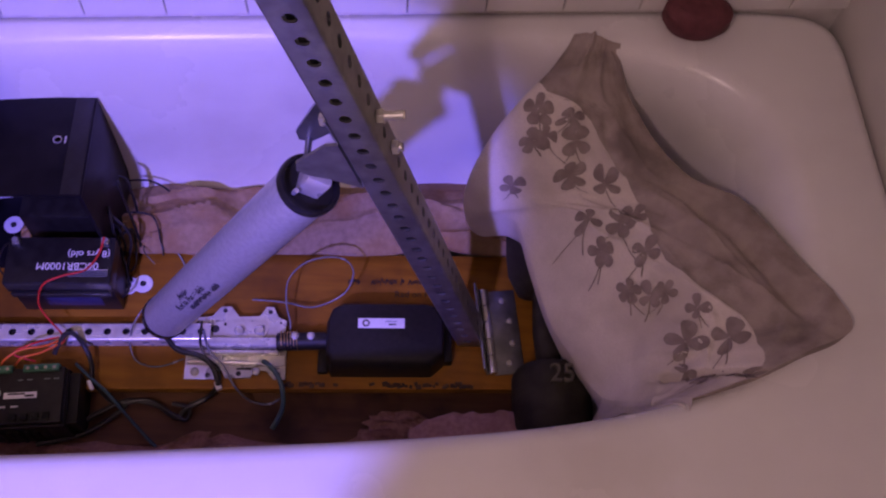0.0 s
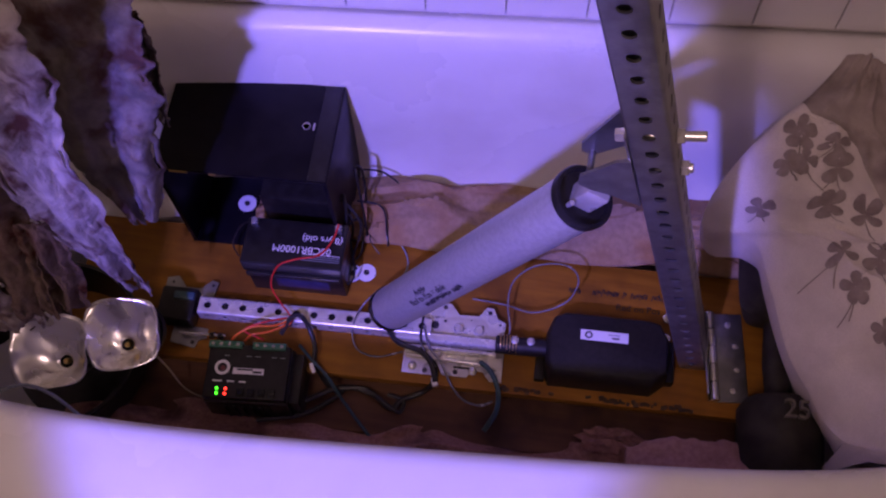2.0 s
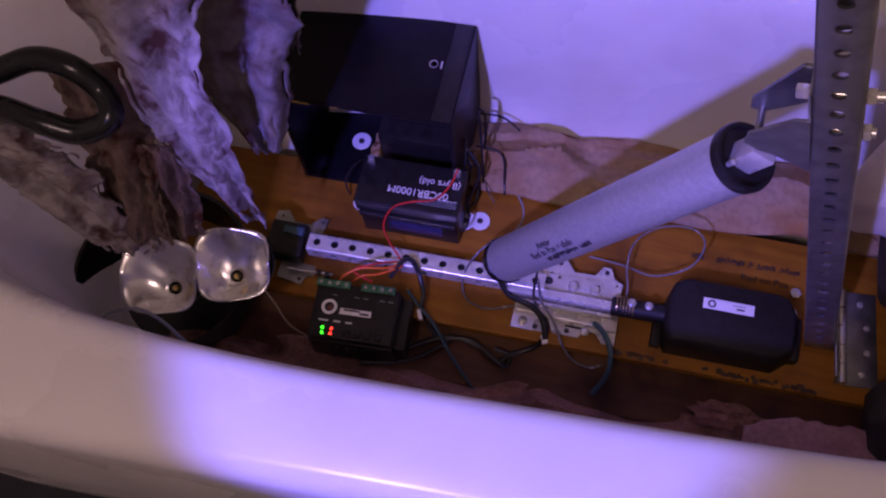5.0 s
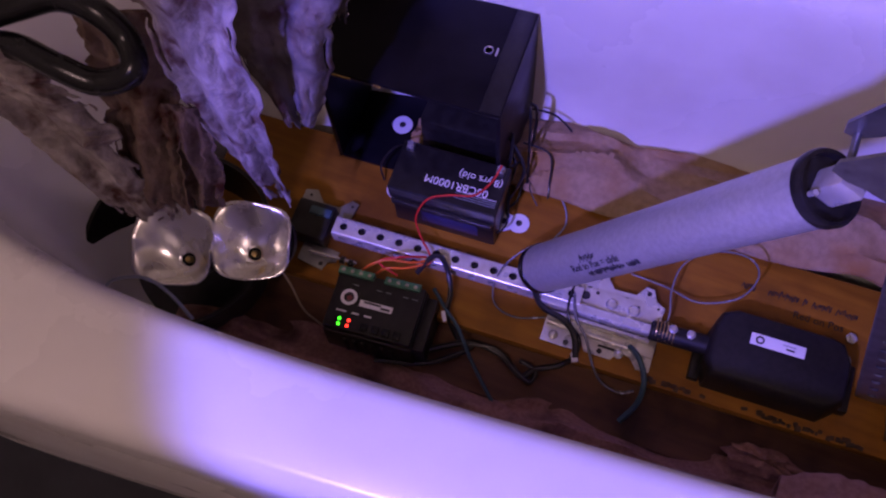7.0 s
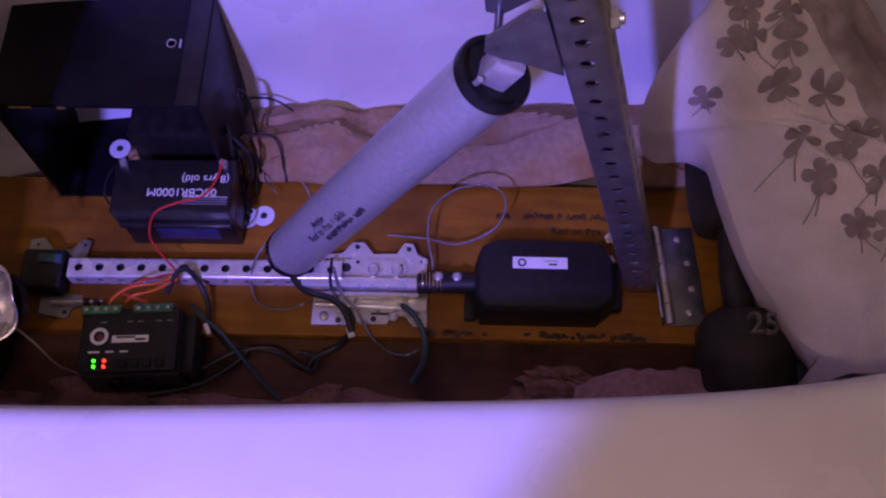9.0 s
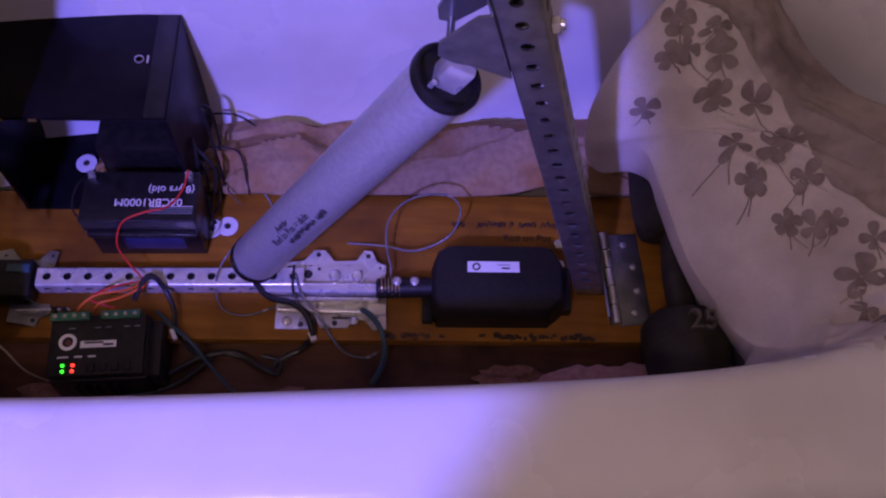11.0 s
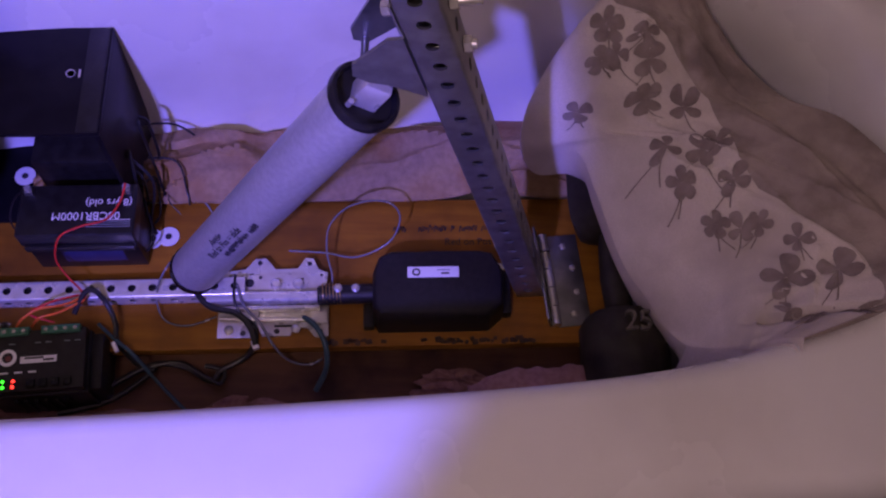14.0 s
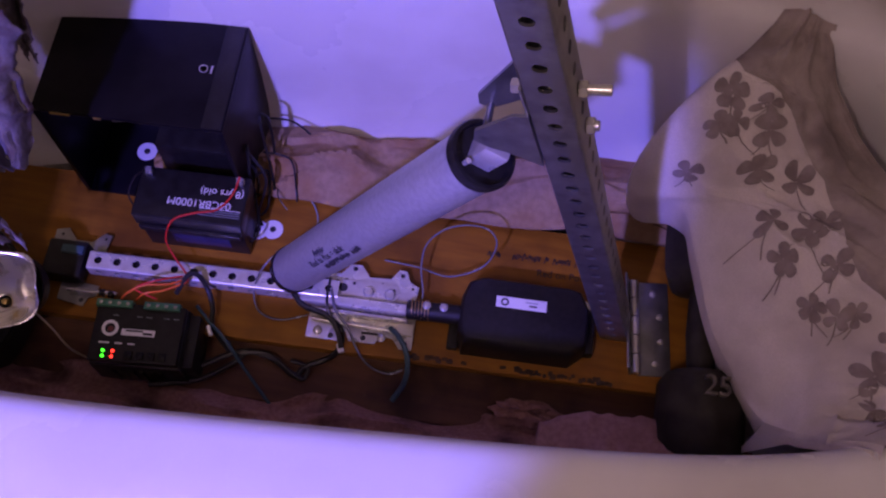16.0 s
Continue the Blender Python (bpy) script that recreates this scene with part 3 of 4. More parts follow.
def motor():
    m = on_board(-0.073, 0.487, 0.0, 0)
    e = thing("motor_housing", (-0.073, 0.487, 0.0), "matt black rounded motor housing with a white label", "motor")
    out = [(-0.083, -0.03), (-0.076, -0.046), (0.062, -0.046), (0.080, -0.030), (0.082, 0.02), (0.070, 0.044), (0.055, 0.048), (-0.060, 0.048), (-0.076, 0.040), (-0.083, 0.02)]
    bm = bmesh.new()
    rings = []
    for k, z in ((1.0, 0.0), (1.0, 0.024), (0.985, 0.036), (0.95, 0.045), (0.90, 0.050), (0.84, 0.052)):
        rings.append([bm.verts.new(m @ Vector((x * (0.5 + 0.5 * k), y * k, z))) for x, y in out])
    for a, b in zip(rings, rings[1:]):
        for i in range(len(out)):
            bm.faces.new((a[i], a[(i + 1) % len(out)], b[(i + 1) % len(out)], b[i]))
    bm.faces.new(rings[-1]), bm.faces.new(rings[0])
    part("cover", bm, BLACKM, e)
    part("mount_foot", box((0.014, 0.05, 0.012), m @ Matrix.Translation((-0.088, -0.018, 0)), 0.003), BLACKM, e)
    part("mount_foot", box((0.014, 0.06, 0.02), m @ Matrix.Translation((0.085, 0.0, 0)), 0.004), BLACKM, e)
    lb = part("label", box((0.064, 0.0145, 0.0006), m @ pose(-0.007, 0.014, 0.052, 0, 0, 0), 0.0002), LABEL, e, "white printed label")
    part("ring_mark", lathe([(0.0030, 0), (0.0052, 0), (0.0052, 0.0003), (0.0030, 0.0003), (0.0030, 0)], m @ Matrix.Translation((-0.028, 0.014, 0.0526)), 20, False), INK, lb)
    part("print_bar", box((0.010, 0.0022, 0.0003), m @ Matrix.Translation((0.008, 0.012, 0.0526)), 0), INK, lb)
    part("print_bar", box((0.016, 0.0012, 0.0003), m @ Matrix.Translation((0.006, 0.0165, 0.0526)), 0), WIREGRY, lb)
    s = thing("motor_shaft", (-0.19, 0.482, 0.02), "black shaft coupling with two bright clamp bolts", "shaft")
    part("coupling", rod(m @ Vector((-0.152, -0.002, 0.020)), m @ Vector((-0.076, 0.0, 0.020)), 0.0125, 20, 0.002), BLACKM, s)
    for x in (-0.126, -0.104):
        part("clamp_bolt", lathe([(0.0056, 0), (0.0056, 0.004), (0.003, 0.006)], m @ Matrix.Translation((x, 0.002, 0.031)), 12), BOLT, s)
    bm = bmesh.new()
    pts = [m @ Vector((-0.146 + 0.00045 * i * 0.9, 0.0132 * math.cos(i * 0.6), 0.020 + 0.0132 * math.sin(i * 0.6))) for i in range(62)]
    part("spring", add_sweep(bm, pts, 0.0009, 6), BRASS, s, "brass coloured coil spring")


motor()

# ---- lifting tube, bracket, arm, hinge ----
T0, T1 = Vector((-0.370, 0.486, 0.068)), Vector((-0.148, 0.466, 0.483))


def lift_tube():
    e = thing("actuator_tube", T0, "grey aluminium actuator tube with black end cap and handwriting", "actuator")
    m, L = frame_along(T0, T1)
    part("tube", lathe([(0.0280, 0.0), (0.0295, 0.0015), (0.0295, L - 0.008), (0.0290, L - 0.006)], m, 48), ALU, e)
    part("foot_ring", lathe([(0.0290, -0.006), (0.0308, -0.005), (0.0308, 0.004), (0.0297, 0.005)], m, 48), BLACKR, e, "black rubber foot ring")
    part("end_cap", lathe([(0.0297, L - 0.008), (0.0318, L - 0.006), (0.0322, L + 0.001), (0.0308, L + 0.004), (0.0275, L + 0.004), (0.0262, L - 0.003), (0.012, L - 0.004)], m, 48), BLACKP, e, "glossy black plastic end cap")
    cl = part("clevis", box((0.022, 0.024, 0.034), m @ Matrix.Translation((0, 0, L - 0.004)), 0.003), ZINC, e, "zinc rod end")
    part("pin", rod(m @ Vector((-0.016, 0.014, L + 0.002)), m @ Vector((-0.016, 0.014, L + 0.009)), 0.0028, 10), BOLT, e)
    part("pin", rod(m @ Vector((0.012, -0.016, L + 0.002)), m @ Vector((0.012, -0.016, L + 0.009)), 0.0028, 10), BOLT, e)
    d = (T1 - T0).normalized()
    up = Vector((-0.25, -0.75, 0.62))
    up = (up - d * up.dot(d)).normalized()
    side = up.cross(d)
    for k, (off, a, w, h) in enumerate(((0.150, 0.17, 0.026, 0.009), (0.160, -0.14, 0.096, 0.009), (0.180, -0.48, 0.100, 0.009))):
        basis = Matrix.Identity(4)
        nrm = (up * math.cos(a) + side * math.sin(a)).normalized()
        yy = nrm.cross(d)
        for r in range(3):
            basis[r][0], basis[r][1], basis[r][2] = d[r], yy[r], nrm[r]
        place = Matrix.Translation(T0 + d * off + nrm * 0.0297) @ basis
        if k == 1:
            words("Red to Pos = slide", 0.0125, place, "handwriting", INK, e)
        else:
            part("handwriting", scrawl(20 + k, w, h, place, 0.0007), INK, e)


lift_tube()
A0, A1 = Vector((0.0435, 0.5105, 0.0134)), Vector((-0.181, 0.446, 0.924))


def lift_arm():
    e = thing("lifting_arm", A0, "perforated galvanised square tube arm leaning up from the hinge", "lever arm")
    d = (A1 - A0).normalized()
    xx = (Vector((1, 0, 0)) - d * d.x).normalized()
    yy = d.cross(xx)
    basis = Matrix.Identity(4)
    for r in range(3):
        basis[r][0], basis[r][1], basis[r][2] = xx[r], yy[r], d[r]
    m = Matrix.Translation(A0) @ basis
    part("tube", perforated_tube(34, 0.0365, 0.0281, 0.0056, m, 0.0024), GALV, e)
    part("foot", box((0.0365, 0.0365, 0.0136), m @ Matrix.Translation((0, 0, -0.0136)), 0.003), GALV, e)
    for s, r, ln in ((0.6042, 0.0045, 0.024), (0.548, 0.0050, 0.010)):
        b = part("cross_bolt", rod(m @ Vector((-0.030, 0, s)), m @ Vector((0.019 + ln, 0, s)), 0.0045, 14, 0.0006), BOLT, e)
        part("nut", hexnut(m @ Vector((0.0185, 0, s)), m @ Vector((0.0255, 0, s)), r + 0.0025), BOLT, b)
        part("bolt_head", hexnut(m @ Vector((-0.032, 0, s)), m @ Vector((-0.0195, 0, s)), r + 0.002), BOLT, b)
    return m


ARM = lift_arm()


def arm_bracket():
    e = thing("arm_bracket", ARM @ Vector((-0.03, 0, 0.57)), "zinc pivot bracket between arm and actuator rod", "bracket")
    near = [(-0.0185, 0.508), (-0.0185, 0.592), (-0.030, 0.592), (-0.066, 0.564), (-0.070, 0.549), (-0.060, 0.538), (-0.045, 0.530)]
    far = [(-0.0185, 0.572), (-0.0185, 0.622), (-0.028, 0.622), (-0.068, 0.567), (-0.070, 0.553), (-0.060, 0.547)]
    for y, outline in ((-0.017, near), (0.014, far)):
        m = ARM @ pose(0, y, 0, 90, 0, 0)
        # far cheek gets the darker steel to stand in for shade on its inner side
        part("cheek_plate", plate(outline, 0.003, m), GALV if y < 0 else HINGE, e)
    part("back_plate", box((0.0025, 0.034, 0.115), ARM @ Matrix.Translation((-0.0198, 0, 0.512)), 0.0008), GALV, e)
    part("pivot_pin", rod(ARM @ Vector((-0.060, -0.020, 0.553)), ARM @ Vector((-0.060, 0.018, 0.553)), 0.0032, 14, 0.0006), HINGE, e)


arm_bracket()


def hinge():
    m = on_board(0.070, 0.515, 0.0, 4.5)
    e = thing("door_hinge", (0.070, 0.515, 0.0), "steel door hinge joining arm foot and board", "hinge")
    lf = part("leaf", box((0.042, 0.128, 0.003), m @ Matrix.Translation((0.025, 0, 0.0005)), 0.0008), HINGE, e)
    part("leaf", box((0.003, 0.128, 0.032), m @ Matrix.Translation((-0.007, 0, 0.006)) @ pose(0, 0, 0, 0, -14, 0), 0.0008), HINGE, e)
    for k in range(5):
        y0 = -0.064 + 0.0256 * k
        part("knuckle", rod(m @ Vector((0, y0 + 0.0004, 0.008)), m @ Vector((0, y0 + 0.0252, 0.008)), 0.0072, 18, 0.0008), BOLT, e)
    for x, y in ((0.026, 0.048), (0.034, 0.016), (0.034, -0.018), (0.026, -0.048)):
        part("screw", lathe([(0.0044, 0), (0.004, 0.0012), (0.0015, 0.0016)], m @ Matrix.Translation((x, y, 0.0035)), 12), BOLT, lf)


hinge()
for p in ((0.006, 0.560, 0.0), (0.006, 0.530, 0.0)):
    b = thing("hex_bolt", p, "bright hexagon bolt through the board", "bolt", "bolts at the arm foot")
    part("shank", rod(p, (p[0], p[1], 0.010), 0.004, 12), BOLT, b)
    part("head", hexnut((p[0], p[1], 0.004), (p[0], p[1], 0.009), 0.0072), BOLT, b)

hw = solo("board_handwriting", scrawl(40, 0.150, 0.011, on_board(-0.060, 0.588, 0.0006), 0.0007), INK, "black handwriting on the plywood board", "handwriting")
hw2 = thing("board_handwriting", (-0.035, 0.569, 0.0), "black handwritten words on the plywood board", "handwriting")
words("Red on Pos", 0.0135, on_board(-0.035, 0.569, 0.0006), "handwriting", INK, hw2)
jag = bmesh.new()
for i in range(90):
    x = -0.215 + i * 0.0036
    if random.random() < 0.5 and (i < 22 or 34 < i < 74):
        add_box(jag, (random.uniform(0.003, 0.010), random.uniform(0.003, 0.007), 0.004), on_board(x, 0.4125 + (x + 0.36) * 0.056 + random.uniform(-0.002, 0.003), -0.002, random.uniform(-20, 20)), 0.0008, 1)
solo("torn_edge", jag, PLYEDGE, "dark torn splinters along the plywood edge", "splinters", kind="stuff")


# ---- dumbbell, and the printed sheet over it ----
def dumbbell():
    e = thing("hex_dumbbell", (0.125, 0.52, 0.0), "dark grey cast iron hexagonal dumbbell marked 25", "dumbbell")
    a, b = Vector((0.158, 0.340, 0.046)), Vector((0.140, 0.668, 0.040))
    d = (b - a).normalized()
    m, L = frame_along(a, b)
    m = m @ pose(0, 0, 0, 0, 0, 12)
    for z0, z1 in ((0.0, 0.115), (L - 0.105, L)):
        h = z1 - z0
        prof = [(0.020, z0), (0.036, z0 + 0.003), (0.047, z0 + 0.011), (0.0525, z0 + 0.022), (0.054, z0 + h * 0.5), (0.0525, z1 - 0.016), (0.044, z1 - 0.005), (0.026, z1)]
        part("head", lathe(prof, m, 6 if z0 else 14), IRON, e)
    part("handle", lathe([(0.016, 0.10), (0.017, 0.12), (0.0195, L / 2), (0.017, L - 0.115), (0.016, L - 0.10)], m, 20), IRON, e, "knurled grey handle")
    words("25", 0.034, Matrix.Translation((0.160, 0.424, 0.1045)) @ pose(0, 0, 0, 0, 0, 2), "cast_number", mk("worn_cream_number", (0.07, 0.062, 0.05), (0.17, 0.15, 0.12), 60, 0.7), e, 0.004)


dumbbell()

SL = [(0.143, 0.798, 0.292), (0.10, 0.749, 0.28), (0.055, 0.708, 0.235), (0.024, 0.668, 0.165), (0.030, 0.645, 0.115), (0.088, 0.632, 0.135), (0.112, 0.578, 0.130), (0.140, 0.488, 0.125), (0.172, 0.440, 0.115), (0.191, 0.414, 0.09), (0.204, 0.381, 0.05)]
SR = [(0.203, 0.792, 0.292), (0.228, 0.726, 0.28), (0.258, 0.682, 0.265), (0.300, 0.634, 0.265), (0.356, 0.601, 0.275), (0.391, 0.526, 0.305), (0.422, 0.462, 0.325), (0.436, 0.410, 0.34), (0.385, 0.380, 0.345), (0.325, 0.350, 0.335), (0.262, 0.328, 0.315)]


def along(ps, t):
    n = len(ps) - 1
    x = min(max(t, 0), 1) * n
    i = min(int(x), n - 1)
    f = x - i
    a, b, c, d = (Vector(ps[min(max(i + k, 0), n)]) for k in (-1, 0, 1, 2))
    return 0.5 * ((2 * b) + (c - a) * f + (2 * a - 5 * b + 4 * c - d) * f * f + (3 * b - a - 3 * c + d) * f ** 3)


def sheet_at(s, t):
    a, b = along(SL, t), along(SR, t)
    p = a + (b - a) * s
    p.z += 0.03 * math.sin(math.pi * max(s, 0) ** 0.75) ** 0.8 if 0 < s < 1 else 0
    # soft folds: long ones down the cloth, a deep one in the taupe half, small ones near the edges
    w = math.sin(math.pi * min(max(s, 0), 1))
    p.z += w * (0.0045 * math.sin(9 * s + 5 * t + 4 * wob(s, t, 0, 2.5)) + 0.006 * wob(s, t, 3, 5) + 0.004 * wob(s, t, 5, 14) + 0.005 * max(0, 0.55 - abs(wob(s * 0.6, t, 7, 7))) * wob(s, t, 2, 4))
    for k, (ds, dt, c, h) in enumerate(((7, 11, 0.3, 0.010), (15, -6, 1.9, 0.008), (-9, 20, 0.8, 0.007), (4, 33, 1.1, 0.005))):
        ph = ds * s + dt * t + c + 2.4 * wob(s, t, 11 + k, 2.2)
        p.z += w * h * (1 - abs(math.sin(ph))) ** 3 * (0.5 + wob(s, t, 20 + k, 4))
    crease = s - (0.80 + 0.25 * (t - 0.45))
    if 0.25 < t < 0.8:
        p.z -= 0.014 * math.exp(-(crease / 0.035) ** 2) * math.sin(math.pi * (t - 0.25) / 0.55)
    ripple = math.exp(-(t / 0.10) ** 2)
    p.z += 0.007 * ripple * math.sin(60 * t + 6 * s)
    low = math.exp(-((t - 0.95) / 0.05) ** 2)
    p.z -= 0.012 * low * math.sin(10 * s + 1.0) * w
    p.z -= 0.020 * math.exp(-((t - 0.905 - 0.02 * math.sin(5 * s)) / 0.013) ** 2) * min(1, max(0, (s - 0.35) / 0.2))
    q = TUB.inverted() @ p
    over = (abs(q.x) / END_R) ** 3.5 + (abs(q.y) / HALF_W) ** 3.5
    low = RIM + 0.007 - 0.30 * max(0, 1.06 - over)
    d = p.z - low
    p.z = low + 0.5 * (d + math.sqrt(d * d + 0.0004))
    return p


def seam(t):
    """Where the pale panel ends and the taupe one begins."""
    k = ((0.0, 0.0), (0.10, 0.02), (0.135, 0.20), (0.15, 0.42), (0.18, 0.57), (0.26, 0.655), (0.34, 0.66), (0.43, 0.60), (0.53, 0.49), (0.60, 0.485), (0.64, 0.535), (0.70, 0.65), (0.78, 0.76), (0.845, 0.90), (0.90, 0.985), (1.0, 0.985))
    for (t0, s0), (t1, s1) in zip(k, k[1:]):
        if t <= t1:
            f = (t - t0) / (t1 - t0)
            return s0 + (s1 - s0) * f
    return k[-1][1]


def sheet():
    e = thing("printed_sheet", (0.26, 0.56, 0.03), "pale cotton sheet with grey flower print heaped over the dumbbell", "sheet")
    nt, ns = 130, 44

    def panel(f):
        bm = bmesh.new()
        g = [[bm.verts.new(f(i / ns, j / nt)) for i in range(ns + 1)] for j in range(nt + 1)]
        for j in range(nt):
            for i in range(ns):
                bm.faces.new((g[j][i], g[j][i + 1], g[j + 1][i + 1], g[j + 1][i]))
        return bm

    part("pale_panel", panel(lambda u, t: sheet_at(u * seam(t), t)), SHEET, e, "pale cream panel with flowers")
    part("taupe_panel", panel(lambda u, t: sheet_at(seam(t) + u * (1 - seam(t)), t)), SHEET2, e, "plain taupe panel")

    def skirt(edge, out, drop):
        def f(u, t):
            p = sheet_at(edge, t)
            q = math.sin(u * math.pi / 2)
            fold = 0.0018 * math.sin(48 * t + 5 * wob(t, edge, 0, 4)) * u
            base = -0.012 if edge == 0 else 0.05
            return Vector((p.x + out[0] * (1 - math.cos(u * math.pi / 2)) + fold, p.y + out[1] * u + fold, p.z - (p.z - base) * drop * q))
        return f

    part("left_hem", panel(skirt(0.0, (0.022, 0.0), 0.45)), SHEET, e)
    part("right_hem", panel(skirt(1.0, (-0.02, 0.0), 0.35)), SHEET2, e)

    def near(u, t):
        p = sheet_at(t, 1.0)
        return Vector((p.x - 0.01 * u, p.y - 0.012 * math.sin(u * 3.1) - 0.006 * u, p.z - max(0, (p.z + 0.03) * u * (0.30 - t) / 0.30)))

    part("near_hem", panel(near), SHEET, e)

    def surf(s, t, up):
        a = sheet_at(s, t)
        ds, dt = sheet_at(s + 0.01, t) - a, sheet_at(s, t + 0.01) - a
        nrm = ds.cross(dt).normalized()
        return a + (nrm if nrm.z > 0 else -nrm) * up

    def frame_at(s, t):
        """Turns metres along the cloth into steps of s and t."""
        a = sheet_at(s, t)
        ds, dt = (sheet_at(s + 0.01, t) - a) / 0.01, (sheet_at(s, t + 0.01) - a) / 0.01
        e1 = ds.normalized()
        e2 = (dt - e1 * dt.dot(e1)).normalized()
        a11, a12, a22 = ds.dot(e1), dt.dot(e1), dt.dot(e2)
        return lambda x, y: (s + (x - a12 * y / a22) / a11, t + y / a22)

    rnd = random.Random(9)
    for s, t, size in FLOWERS:
        to = frame_at(s, t)
        bm = bmesh.new()
        turn, petals = rnd.uniform(0, 6.28), rnd.choice((4, 4, 5))
        for k in range(petals):
            a = turn + 2 * math.pi * k / petals + rnd.uniform(-0.15, 0.15)
            ln, wd = size * rnd.uniform(0.85, 1.1), size * rnd.uniform(0.40, 0.50)
            ring = []
            for q in range(14):
                b = 2 * math.pi * q / 14
                r = ln * (0.52 + 0.50 * math.cos(b))
                w = wd * math.sin(b) * (0.75 + 0.35 * math.cos(b))
                x, y = r * math.cos(a) - w * math.sin(a), r * math.sin(a) + w * math.cos(a)
                ring.append(bm.verts.new(surf(*to(x, y), 0.0012 + 0.0002 * k)))
            mid = bm.verts.new(surf(*to(0.5 * ln * math.cos(a), 0.5 * ln * math.sin(a)), 0.0012 + 0.0002 * k))
            for q in range(14):
                bm.faces.new((ring[q], ring[(q + 1) % 14], mid))
        f = part("printed_flower", bm, PRINT, e, "grey printed flower")
        for _ in range(rnd.choice((1, 2, 2))):
            dx, dy = rnd.uniform(-0.7, 0.9) * size * 1.6, rnd.uniform(1.2, 2.2) * size
            pts = [surf(*to(dx * q * q / 25, dy * q / 5), 0.0010) for q in range(6)]
            bm = bmesh.new()
            for p, q in zip(pts, pts[1:]):
                sd = Vector((0.0009, 0.0002, 0))
                bm.faces.new([bm.verts.new(v) for v in (p - sd, p + sd, q + sd, q - sd)])
            part("printed_stem", bm, PRINT, f)


FLOWERS = [(0.2, 0.338, 0.0192), (0.456, 0.319, 0.0201), (0.581, 0.338, 0.0205), (0.278, 0.516, 0.018), (0.406, 0.512, 0.0224), (0.494, 0.481, 0.0185), (0.269, 0.594, 0.0224), (0.434, 0.581, 0.0214), (0.309, 0.662, 0.0192), (0.378, 0.666, 0.0191), (0.434, 0.659, 0.0152), (0.516, 0.688, 0.0174), (0.484, 0.787, 0.0250), (0.647, 0.769, 0.0265), (0.928, 0.885, 0.0207), (0.206, 0.172, 0.0210), (0.491, 0.234, 0.0225), (0.444, 0.191, 0.0190), (0.266, 0.241, 0.0195), (0.325, 0.231, 0.016), (0.762, 0.910, 0.0165), (0.60, 0.885, 0.014)]
sheet()


# ---- motor controller and its leads ----
def controller():
    m = rotz(6.5, -0.546, 0.372, -0.031)
    w, d, h = 0.112, 0.076, 0.077
    e = thing("motor_controller", (-0.546, 0.372, -0.031), "black motor controller with white logo label and lit indicator lamps", "controller")
    part("case", box((w + 0.006, d + 0.006, h * 0.8), m, 0.003, 2, 0.97), BLACKP, e)
    part("face_plate", box((w, d, h * 0.2), m @ Matrix.Translation((0, 0, h * 0.8)), 0.003), BLACKP, e)
    for k in range(6):
        part("fin", box((0.004, 0.003, h * 0.6), m @ Matrix.Translation((-0.03 + 0.012 * k, -d / 2 - 0.0035, 0.004)), 0.0006), BLACKP, e)
    part("heat_sink", box((0.014, d - 0.006, h * 0.75), m @ Matrix.Translation((w / 2 + 0.008, 0.0, 0.0)), 0.002), BLACKP, e)
    for x in (-0.034, 0.026):
        t = part("terminal_block", box((0.046, 0.010, 0.012), m @ Matrix.Translation((x, d / 2 - 0.002, h - 0.008)), 0.001), GREENP, e, "green screw terminal block")
        for k in range(4):
            part("terminal_screw", lathe([(0.0026, 0), (0.0022, 0.001)], m @ Matrix.Translation((x - 0.017 + 0.0113 * k, d / 2 - 0.002, h + 0.004)), 10), BOLT, t)
    part("logo_ring", lathe([(0.0065, 0), (0.0105, 0), (0.0105, 0.0005), (0.0065, 0.0005), (0.0065, 0)], m @ Matrix.Translation((-0.034, 0.004, h)), 28, False), LABEL, e, "white ring logo")
    part("logo_centre", lathe([(0.0035, 0), (0.0035, 0.0005)], m @ Matrix.Translation((-0.033, 0.003, h)), 14), LOGORED, e)
    part("logo_bar", box((0.042, 0.0085, 0.0005), m @ Matrix.Translation((0.002, 0.000, h)), 0.0002), LABEL, e, "white logo bar")
    part("logo_print", box((0.022, 0.0022, 0.0003), m @ Matrix.Translation((-0.003, 0.002, h + 0.0005)), 0), INK, e)
    part("logo_print", box((0.012, 0.0028, 0.0003), m @ Matrix.Translation((0.014, -0.001, h + 0.0005)), 0), INK, e)
    for k, x in enumerate((-0.038, -0.020, -0.004)):
        part("print_bar", box((0.009 if k else 0.013, 0.0020, 0.0004), m @ Matrix.Translation((x, -0.015, h)), 0), LABEL, e)
    for x in (-0.030, 0.0, 0.012, 0.034, 0.046):
        part("print_bar", box((0.007, 0.0010, 0.0004), m @ Matrix.Translation((x, 0.021, h)), 0), WIREGRY, e)
    for x, mat, lab in ((-0.037, LEDG, "lit green indicator lamp"), (-0.0365, LEDG, "lit green indicator lamp"), (-0.025, LEDR, "lit red indicator lamp"), (-0.0252, LEDR, "lit red indicator lamp")):
        y = -0.0255 if x in (-0.037, -0.025) else -0.0325
        part("indicator_lamp", lathe([(0.0020, 0), (0.0020, 0.0012), (0.0009, 0.0020)], m @ Matrix.Translation((x, y, h)), 12), mat, e, lab)
    for k in range(4):
        part("port", box((0.009, 0.010, 0.006), m @ Matrix.Translation((-0.004 + 0.014 * k, -d / 2 + 0.008, h - 0.001)), 0.001), BLACKR, e, "black socket")


